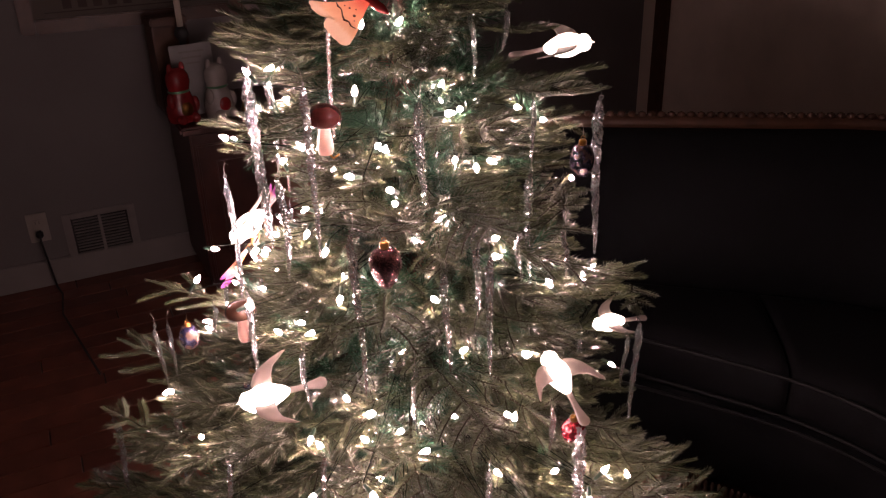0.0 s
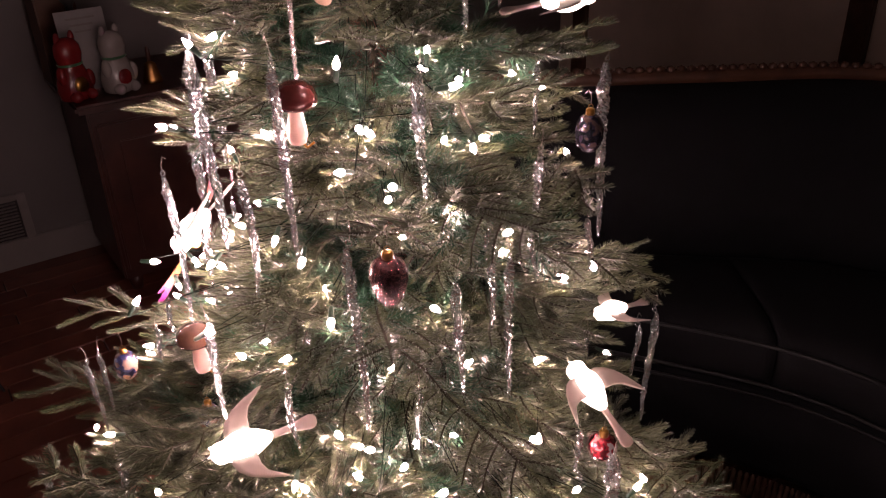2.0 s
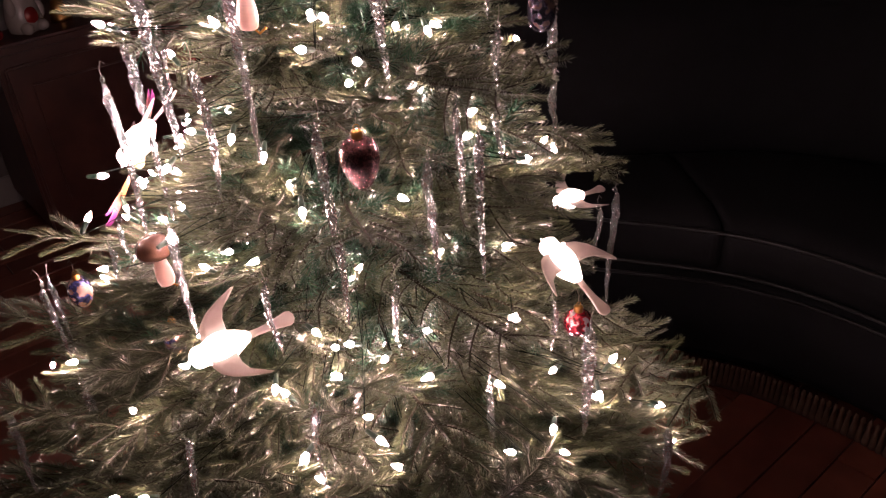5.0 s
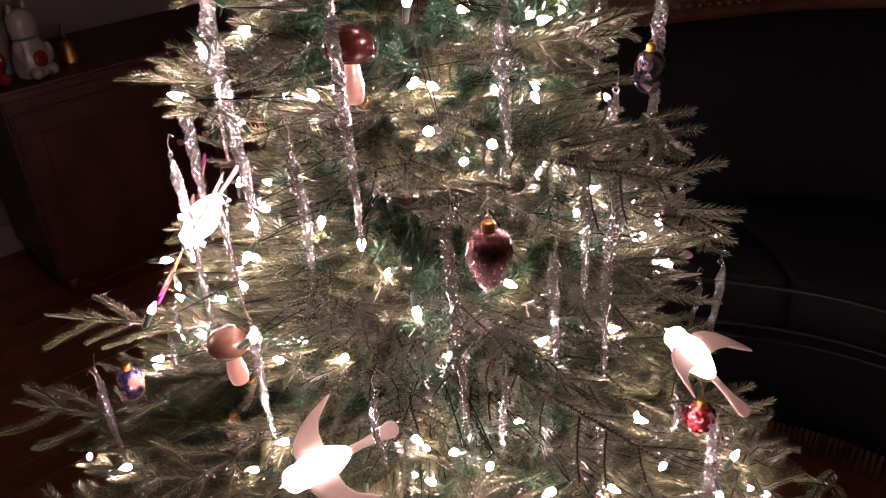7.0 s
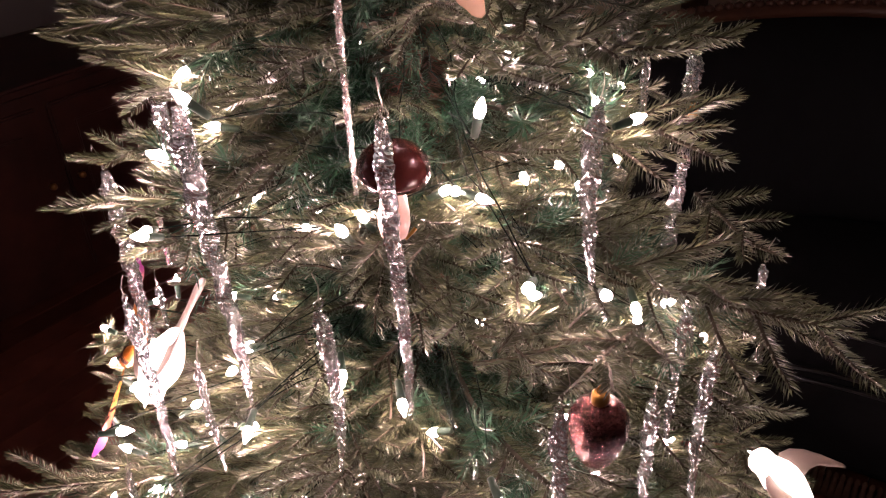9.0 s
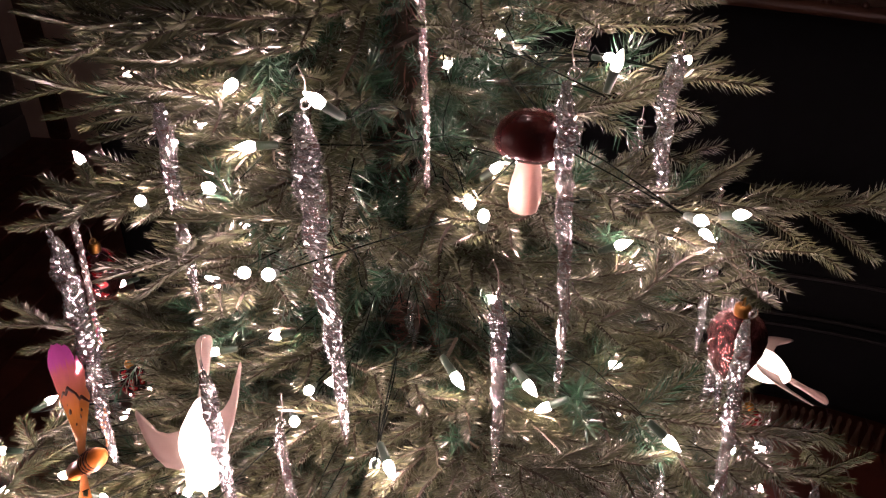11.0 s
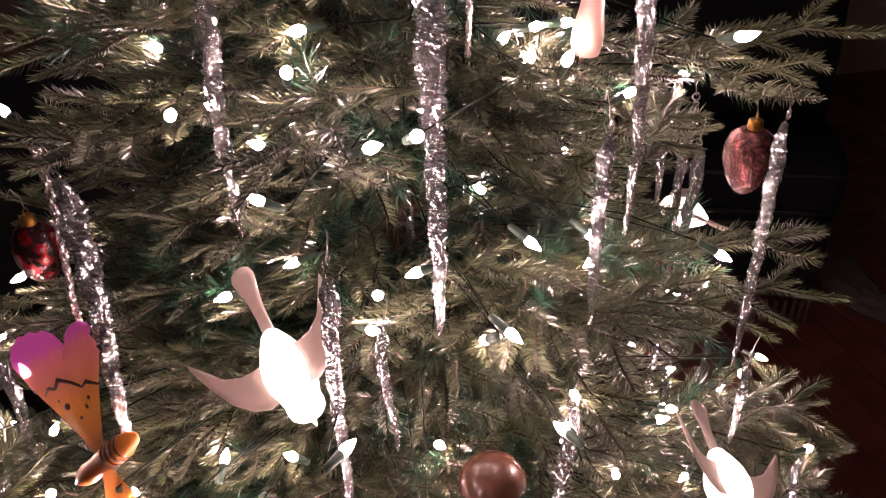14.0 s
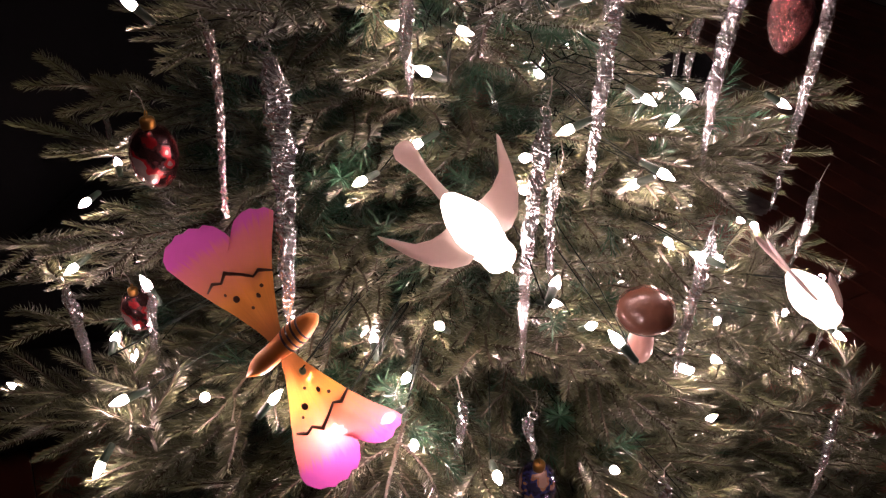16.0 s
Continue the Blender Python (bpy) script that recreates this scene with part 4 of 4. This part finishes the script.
def butterfly(m, wing_mat, body_mat, label, size=1.0):
    """A clip-on butterfly: striped body along x, two broad wings along +y and -y with scalloped coloured edges."""
    ob = thing("butterfly_ornament", m @ Matrix.Scale(size, 4), label, "butterfly ornament")
    prof = [(0.0012, -0.033), (0.0045, -0.029), (0.0072, -0.020), (0.0078, -0.010), (0.0070, 0.0), (0.0062, 0.010), (0.0066, 0.018), (0.0052, 0.025), (0.0022, 0.031), (0.0006, 0.034)]
    bm = lathe_bm([(r * 1.28, x * 1.15) for r, x in prof], 16)
    bmesh.ops.transform(bm, matrix=Matrix.Rotation(radians(10), 4, "Z") @ Matrix.Rotation(radians(90), 4, "Y"), verts=bm.verts)
    body = part("body", bm, body_mat, ob, "striped body")
    for k in range(4):
        x = -0.022 + 0.005 * k
        r = 0.0094 if k else 0.0087
        ring = [(x + 0.0012 * math.cos(a) - 0.17 * r * math.cos(a), r * math.cos(a) * 1.02 + 0.17 * x, r * math.sin(a) * 1.02) for a in [math.pi * (0.02 + 0.96 * q / 10) for q in range(11)]]
        part("stripe", tube_bm(ring, 0.0010, 5), M_STRIPE, body, "dark stripe")
    for s in (1, -1):
        base = [(0.005, 0.005), (-0.005, 0.005)]
        side = [(-0.010, 0.018), (-0.019, 0.036), (-0.029, 0.054), (-0.040, 0.070), (-0.052, 0.084)]
        edge = [(-0.055, 0.089), (-0.051, 0.0945), (-0.046, 0.0955), (-0.042, 0.099), (-0.035, 0.0995), (-0.026, 0.0975), (-0.0195, 0.093), (-0.0165, 0.084), (-0.0140, 0.094), (-0.010, 0.102), (-0.004, 0.1075), (0.000, 0.1065), (0.006, 0.1105), (0.012, 0.1095), (0.018, 0.1115), (0.024, 0.109), (0.031, 0.1085), (0.036, 0.105), (0.040, 0.101), (0.0415, 0.094)]
        back_side = [(0.035, 0.074), (0.027, 0.056), (0.018, 0.038), (0.010, 0.020)]
        bend = lambda x, y: 0.002 + 0.9 * y * y + 0.0016 * math.sin(14 * math.atan2(x, abs(y) + 0.004)) * min(1, abs(y) / 0.05)
        def flip(pts):
            pts = [(x, y * s) for x, y in pts]
            return pts if s < 0 else pts[::-1]
        bm = blade_bm(flip(base + side + edge + back_side), 0.0022, bend, True)
        bmesh.ops.subdivide_edges(bm, edges=bm.edges[:], cuts=1, use_grid_fill=True)
        wing = part("wing", bm, wing_mat, ob, "translucent painted wing")
        vein = [(-0.029, 0.052), (-0.020, 0.058), (-0.013, 0.056), (-0.004, 0.063), (0.004, 0.069), (0.011, 0.064), (0.018, 0.067), (0.026, 0.063)]
        part("vein", tube_bm([(x, y * s, bend(x, y) + 0.0012) for x, y in vein], [0.0008, 0.0017, 0.0011, 0.0013, 0.0021, 0.0012, 0.0016, 0.0009], 5), M_STRIPE, wing, "dark painted line")
        for x, y, r in ((-0.008, 0.042, 0.0022), (0.008, 0.048, 0.0028), (-0.015, 0.047, 0.0016), (0.014, 0.055, 0.0016), (0.001, 0.036, 0.0014)):
            bm = lathe_bm([(r, 0), (r, 0.0004), (r * 0.5, 0.0008)], 10)
            bmesh.ops.translate(bm, vec=(x, y * s, bend(x, y) + 0.001), verts=bm.verts)
            part("spot", bm, M_STRIPE, wing)
    return ob


BF = frame_of((-0.013, 0.056, -0.053), (-0.85, 0.19, 0.40), (-0.350, 0.150, 0.876)) @ Matrix.Rotation(radians(-11), 4, "Z")
butterfly(BF, M_ORANGE, M_BODY, "orange butterfly with magenta scalloped wing edges, clipped on", 1.0)
BF2 = frame_of((0.685, -0.311, -0.659), (0.259, -0.599, 0.605), (-0.084, -0.153, 1.342))
butterfly(BF2, M_PEACH, M_REDGLAZE, "peach and red butterfly near the upper branches", 0.78)

# ---- sideboard with its figures, against the back wall ----


def at_room(a, b, z, turn=0.0):
    return Matrix.Translation(in_room(a, b, z)) @ ROOM.to_3x3().to_4x4() @ pose(0, 0, 0, 0, 0, turn)


board = thing("sideboard", at_room(1.86, 0.25, 0), "dark cherry-wood sideboard against the wall", "sideboard")
part("carcass", box_bm(1.02, 0.44, 0.60, (0, 0, 0.36), 0.006), M_CABINET, board, smooth=False)
part("top", box_bm(1.08, 0.48, 0.028, (0, 0, 0.675), 0.008), M_CABINET, board, smooth=False)
for x in (-0.47, 0.47):
    for y in (-0.18, 0.18):
        part("leg", lathe_bm([(0.018, 0.0), (0.022, 0.02), (0.028, 0.06)], 12), M_CABINET, board).location = (x, y, 0)
for x in (-0.255, 0.255):
    door = part("door", box_bm(0.48, 0.018, 0.52, (x, 0.228, 0.36), 0.006), M_CABINET, board, smooth=False)
    part("panel", box_bm(0.36, 0.010, 0.40, (x, 0.241, 0.36), 0.004), M_CABINET, door, smooth=False)
    bm = lathe_bm([(0.004, 0), (0.004, 0.012), (0.011, 0.018), (0.009, 0.026), (0.003, 0.029)], 12)
    bmesh.ops.transform(bm, matrix=Matrix.Translation((x - math.copysign(0.21, x), 0.237, 0.40)) @ Matrix.Rotation(radians(-90), 4, "X"), verts=bm.verts)
    part("knob", bm, M_BRASS, door, "small brass knob")


def ceramic_figure(a, b, body, belly, label, base=False):
    """A squat glazed cat figure, one plain mesh."""
    bm = lathe_bm([(0.040, 0.0), (0.052, 0.006), (0.057, 0.03), (0.055, 0.06), (0.045, 0.09), (0.036, 0.112), (0.040, 0.125), (0.044, 0.145), (0.041, 0.168), (0.030, 0.185), (0.010, 0.193)], 22)
    for v in bm.verts:
        v.co.y *= 0.8
    def ball(at, r, sz=(1, 1, 1)):
        made = bmesh.ops.create_uvsphere(bm, u_segments=12, v_segments=8, radius=r)
        for v in made["verts"]:
            v.co = Vector((v.co.x * sz[0] + at[0], v.co.y * sz[1] + at[1], v.co.z * sz[2] + at[2]))
    ball((0.024, 0, 0.190), 0.013, (0.8, 0.6, 1.6))
    ball((-0.024, 0, 0.190), 0.013, (0.8, 0.6, 1.6))
    ball((0.046, 0.018, 0.085), 0.018, (0.8, 0.9, 1.6))
    ball((-0.046, 0.018, 0.060), 0.018, (0.8, 0.9, 1.6))
    ball((0.026, 0.040, 0.018), 0.020, (0.9, 1.1, 0.9))
    ball((-0.026, 0.040, 0.018), 0.020, (0.9, 1.1, 0.9))
    n_body = len(bm.faces)
    ball((0, 0.036, 0.050), 0.026, (1.0, 0.5, 1.1))
    n_belly = len(bm.faces)
    ball((0, 0.0, 0.112), 0.041, (1.0, 0.85, 0.22))
    bm.faces.ensure_lookup_table()
    for i, f in enumerate(bm.faces):
        f.material_index = 0 if i < n_body else (1 if i < n_belly else 2)
        f.smooth = True
    me = bpy.data.meshes.new("ceramic_figure")
    bm.to_mesh(me)
    bm.free()
    for m in (body, belly, M_GREENGLAZE):
        me.materials.append(m)
    ob = new("ceramic_figure", me)
    ob.matrix_basis = at_room(a, b, 0.690, 20)
    return tagged(ob, label, "figurine")


ceramic_figure(2.368, 0.40, M_REDGLAZE, M_GOLD, "red glazed seated cat figure on the sideboard")
ceramic_figure(2.235, 0.40, M_WHITEGLAZE, M_REDGLAZE, "white glazed seated cat figure on the sideboard")
card = thing("greeting_card", at_room(2.29, 0.33, 0.690, 3) @ pose(0, 0, 0, 8), "white printed card leaning behind the figures", "card")
part("sheet", box_bm(0.15, 0.003, 0.25, (0, 0, 0.126), 0.001), M_CARD, card, smooth=False)
for k in range(3):
    part("print", box_bm(0.09 - 0.02 * k, 0.001, 0.006, (0, 0.0024, 0.225 - 0.02 * k)), M_VENT, card, "faint grey line", smooth=False)
stick = thing("candlestick", at_room(2.30, 0.22, 0.690), "dark candlestick with a cream candle", "candlestick")
part("base", lathe_bm([(0.045, 0), (0.047, 0.008), (0.03, 0.02), (0.012, 0.03), (0.010, 0.10), (0.016, 0.12), (0.010, 0.14), (0.012, 0.25), (0.026, 0.27), (0.024, 0.285), (0.014, 0.30)], 20), M_SLOT, stick)
part("candle", lathe_bm([(0.0115, 0.295), (0.011, 0.55), (0.004, 0.556)], 16), M_CANDLE, stick, "cream taper candle")
box = thing("wooden_box", at_room(2.42, 0.22, 0.690, 8), "small brown wooden box on the sideboard", "box")
box.location = in_room(2.34, 0.14, 0.690)
part("case", box_bm(0.13, 0.09, 0.30, (0, 0, 0.15), 0.004), M_FRAME, box, smooth=False)
part("lid", box_bm(0.136, 0.096, 0.03, (0, 0, 0.316), 0.005), M_FRAME, box, smooth=False)
bell = thing("brass_bell", at_room(2.12, 0.36, 0.690), "small brass bell on the sideboard", "bell")
part("bell_body", lathe_bm([(0.034, 0.0), (0.030, 0.012), (0.023, 0.04), (0.018, 0.06), (0.006, 0.068)], 18), M_BRASS, bell)
part("handle", lathe_bm([(0.005, 0.066), (0.008, 0.085), (0.006, 0.11), (0.003, 0.118)], 12), M_CABINET, bell)

# picture on the back wall
pic = thing("framed_print", at_room(2.42, 0.004, 1.34), "aged print in a dark wooden frame on the wall", "picture")
part("print", box_bm(0.70, 0.006, 0.62, (0, 0.006, 0)), M_PAPER, pic, "aged paper", smooth=False)
for x in (-0.375, 0.375):
    part("frame_side", box_bm(0.05, 0.026, 0.72, (x, 0.013, 0), 0.006), M_FRAME, pic, smooth=False)
for z in (-0.335, 0.335):
    part("frame_rail", box_bm(0.698, 0.026, 0.05, (0, 0.013, z), 0.006), M_FRAME, pic, smooth=False)
for k in range(9):
    if k != 5:
        part("letter_bar", box_bm(0.030, 0.002, 0.050, (0.23 - 0.052 * k, 0.0105, -0.255)), M_INK, pic, "dark letter-sized bar", smooth=False)
for s in (-0.29, -0.215):
    part("rule", box_bm(0.62, 0.002, 0.004, (0, 0.0105, s)), M_INK, pic, smooth=False)

# vent and outlet
vent = thing("wall_vent", at_room(2.70, 0.003, 0.175), "painted metal wall vent low on the wall", "vent")
for x in (-0.122, 0.122):
    part("rim", box_bm(0.03, 0.012, 0.22, (x, 0.006, 0), 0.003), M_VENT, vent, smooth=False)
for z in (-0.098, 0.098):
    part("rim", box_bm(0.213, 0.012, 0.024, (0, 0.006, z), 0.003), M_VENT, vent, smooth=False)
part("backing", box_bm(0.213, 0.003, 0.171, (0, 0.002, 0)), M_SLOT, vent, smooth=False)
part("divider", box_bm(0.012, 0.010, 0.171, (0, 0.006, 0), 0.002), M_VENT, vent, smooth=False)
for k in range(13):
    for x in (-0.053, 0.053):
        part("louver", box_bm(0.093, 0.0012, 0.010, (x, 0.006, -0.076 + 0.0127 * k), turn=Matrix.Rotation(radians(72), 4, "X")), M_VENT, vent, smooth=False)
outlet = thing("wall_outlet", at_room(2.925, 0.0, 0.250), "ivory wall outlet with a black plug in it", "outlet")
part("plate", box_bm(0.074, 0.006, 0.118, (0, 0.003, 0), 0.002), M_PLATE, outlet, smooth=False)
for z in (0.02, -0.02):
    sock = part("receptacle", box_bm(0.034, 0.003, 0.028, (0, 0.0075, z), 0.001), M_PLATE, outlet, smooth=False)
    for x in (-0.007, 0.007):
        part("slot", box_bm(0.002, 0.001, 0.009, (x, 0.0095, z + 0.002)), M_SLOT, sock, smooth=False)
plug = thing("power_cord", at_room(2.925, 0.0, 0.230), "black plug and cord hanging from the outlet", "power cord")
part("plug", box_bm(0.026, 0.03, 0.026, (0, 0.026, 0), 0.005), M_CORD, plug)
part("cord", tube_bm([(0, 0.040, 0), (0, 0.055, -0.02), (-0.004, 0.05, -0.08), (-0.01, 0.045, -0.15), (-0.016, 0.06, -0.215), (-0.03, 0.12, -0.2255), (-0.02, 0.3, -0.2255), (-0.1, 0.8, -0.2255)], 0.004, 7), M_CORD, plug)

# ---- the black sofa behind the tree ----
sofa = thing("sofa", Matrix.Identity(4), "black velvet sofa with carved wooden top rail and fringe", "sofa")


def on_line(pts, u):
    x = u * (len(pts) - 1)
    i = min(int(x), len(pts) - 2)
    t = x - i
    p0, p1, p2, p3 = (Vector(pts[max(0, min(len(pts) - 1, i + k))]) for k in (-1, 0, 1, 2))
    return 0.5 * (2 * p1 + (p2 - p0) * t + (2 * p0 - 5 * p1 + 4 * p2 - p3) * t * t + (3 * p1 - p0 - 3 * p2 + p3) * t ** 3)


FRONT = [(0.30, 0.56), (0.553, 0.413), (0.767, 0.274), (0.905, 0.130), (1.02, -0.08), (1.10, -0.36), (1.14, -0.75)]
BACK = [(0.22, 1.00), (0.54, 0.97), (0.87, 0.94), (1.20, 0.90), (1.50, 0.72), (1.66, 0.30), (1.70, -0.75)]


def sofa_point(u, depth, z):
    f, b_ = on_line(FRONT, u), on_line(BACK, u)
    p = f.lerp(b_, depth)
    return Vector((p.x, p.y, z))


def sofa_strip(name, section, material, label, u0=0.0, u1=1.0, steps=40):
    bm = bmesh.new()
    rings = []
    for k in range(steps + 1):
        u = u0 + (u1 - u0) * k / steps
        rings.append([bm.verts.new(sofa_point(u, d, z)) for d, z in section])
    n = len(section)
    for a, b_ in zip(rings, rings[1:]):
        for q in range(n):
            bm.faces.new((a[q], a[(q + 1) % n], b_[(q + 1) % n], b_[q]))
    bm.faces.new(rings[0])
    bm.faces.new(rings[-1][::-1])
    bmesh.ops.recalc_face_normals(bm, faces=bm.faces)
    return part(name, bm, material, sofa, label)


sofa_strip("seat_base", [(0.04, 0.07), (0.02, 0.10), (0.02, 0.29), (0.06, 0.305), (0.95, 0.305), (0.95, 0.07)], M_SOFA, "")
for k in range(3):
    sofa_strip("seat_cushion", [(0.0, 0.335), (-0.02, 0.36), (-0.02, 0.43), (0.01, 0.455), (0.10, 0.47), (0.50, 0.46), (0.62, 0.43), (0.62, 0.312), (0.03, 0.312)], M_SOFA, "", k / 3 + 0.003, (k + 1) / 3 - 0.003, 16)
sofa_strip("backrest", [(0.55, 0.40), (0.60, 0.62), (0.68, 0.76), (0.76, 0.82), (0.86, 0.84), (0.98, 0.82), (1.0, 0.40), (1.0, 0.07), (0.90, 0.07), (0.88, 0.31), (0.63, 0.31)], M_SOFA, "")
for d, z in ((-0.022, 0.440), (-0.012, 0.335), (0.018, 0.292)):
    part("piping", tube_bm([sofa_point(k / 60, d, z) for k in range(61)], 0.0045, 6), M_PIPING, sofa, "thin grey piping")
rail = part("top_rail", tube_bm([sofa_point(k / 60, 0.87, 0.852) for k in range(61)], 0.020, 8), M_CARVED, sofa, "carved wooden top rail")
for k in range(74):
    bm = bmesh.new()
    bmesh.ops.create_icosphere(bm, subdivisions=1, radius=0.012)
    bmesh.ops.scale(bm, vec=(1, 1, 0.8), verts=bm.verts)
    bmesh.ops.translate(bm, vec=sofa_point((k + 0.5) / 74, 0.855, 0.874), verts=bm.verts)
    part("carving", bm, M_CARVED, rail)
for k in range(96):
    u = (k + 0.5) / 96
    bm = lathe_bm([(0.003, 0.072), (0.006, 0.060), (0.004, 0.052), (0.008, 0.02), (0.010, 0.002)], 6)
    bmesh.ops.translate(bm, vec=sofa_point(u, 0.012, 0), verts=bm.verts)
    part("tassel", bm, M_FRINGE, sofa, "brown fringe tassel")

# ---- a crumpled cloth on the floor beyond the end of the sofa ----


def crumpled_cloth(x, y, turn):
    """A narrow piece of cloth in folds with an uneven rim, lying on the boards."""
    bm = bmesh.new()
    across, along = 14, 30
    rows = []
    for i in range(along + 1):
        u = i / along
        half = 0.085 * (0.35 + 0.65 * math.sin(math.pi * (0.08 + 0.84 * u))) * (1 + 0.35 * noise.noise((u * 5, 3.1, 0)))
        row = []
        for j in range(across + 1):
            v = 2 * j / across - 1
            fold = 0.030 * abs(noise.noise((u * 9, v * 2.2, 1.7))) + 0.010 * abs(noise.noise((u * 21, v * 6, 5.0)))
            row.append(bm.verts.new((0.42 * (u - 0.5) + 0.012 * noise.noise((v * 3, u * 4, 8)), v * half + 0.03 * math.sin(u * 5), 0.003 + fold * (1 - 0.75 * abs(v)))))
        rows.append(row)
    for a, b_ in zip(rows, rows[1:]):
        for j in range(across):
            bm.faces.new((a[j], b_[j], b_[j + 1], a[j + 1]))
    bmesh.ops.solidify(bm, geom=bm.faces[:], thickness=0.0015)
    me = bpy.data.meshes.new("floor_cloth")
    bm.to_mesh(me)
    bm.free()
    me.materials.append(M_CLOTH)
    me.polygons.foreach_set("use_smooth", [True] * len(me.polygons))
    ob = new("floor_cloth", me)
    ob.matrix_basis = pose(x, y, 0.0, 0, 0, turn)
    return tagged(ob, "crumpled light grey cloth lying on the wooden floor", "cloth")


crumpled_cloth(1.37, -0.90, 33)

# ---- floor boards ----
rng = random.Random(9)
near = sorted(BOARDS, key=lambda p: math.hypot(p[0] - 2.0, p[1] - 2.2))
for a, b, cut in near[:300]:
    ob = new("board", rng.choice(board_meshes))
    ob.parent = floor_ob
    ob.matrix_basis = Matrix.LocRotScale((a - LONG / 2, b - DEEP / 2, 0.056), None, (cut, 1, 1))
rest = bmesh.new()
for a, b, cut in near[300:]:
    made = bmesh.ops.create_cube(rest, size=1)
    for v in made["verts"]:
        v.co = Vector((v.co.x * 1.15 * cut + a - LONG / 2, v.co.y * 0.083 + b - DEEP / 2, v.co.z * 0.012 + 0.056))
far = part("boards", rest, M_FLOOR, floor_ob, smooth=False)
tagged(far, "narrow dark floor boards", kind="stuff")
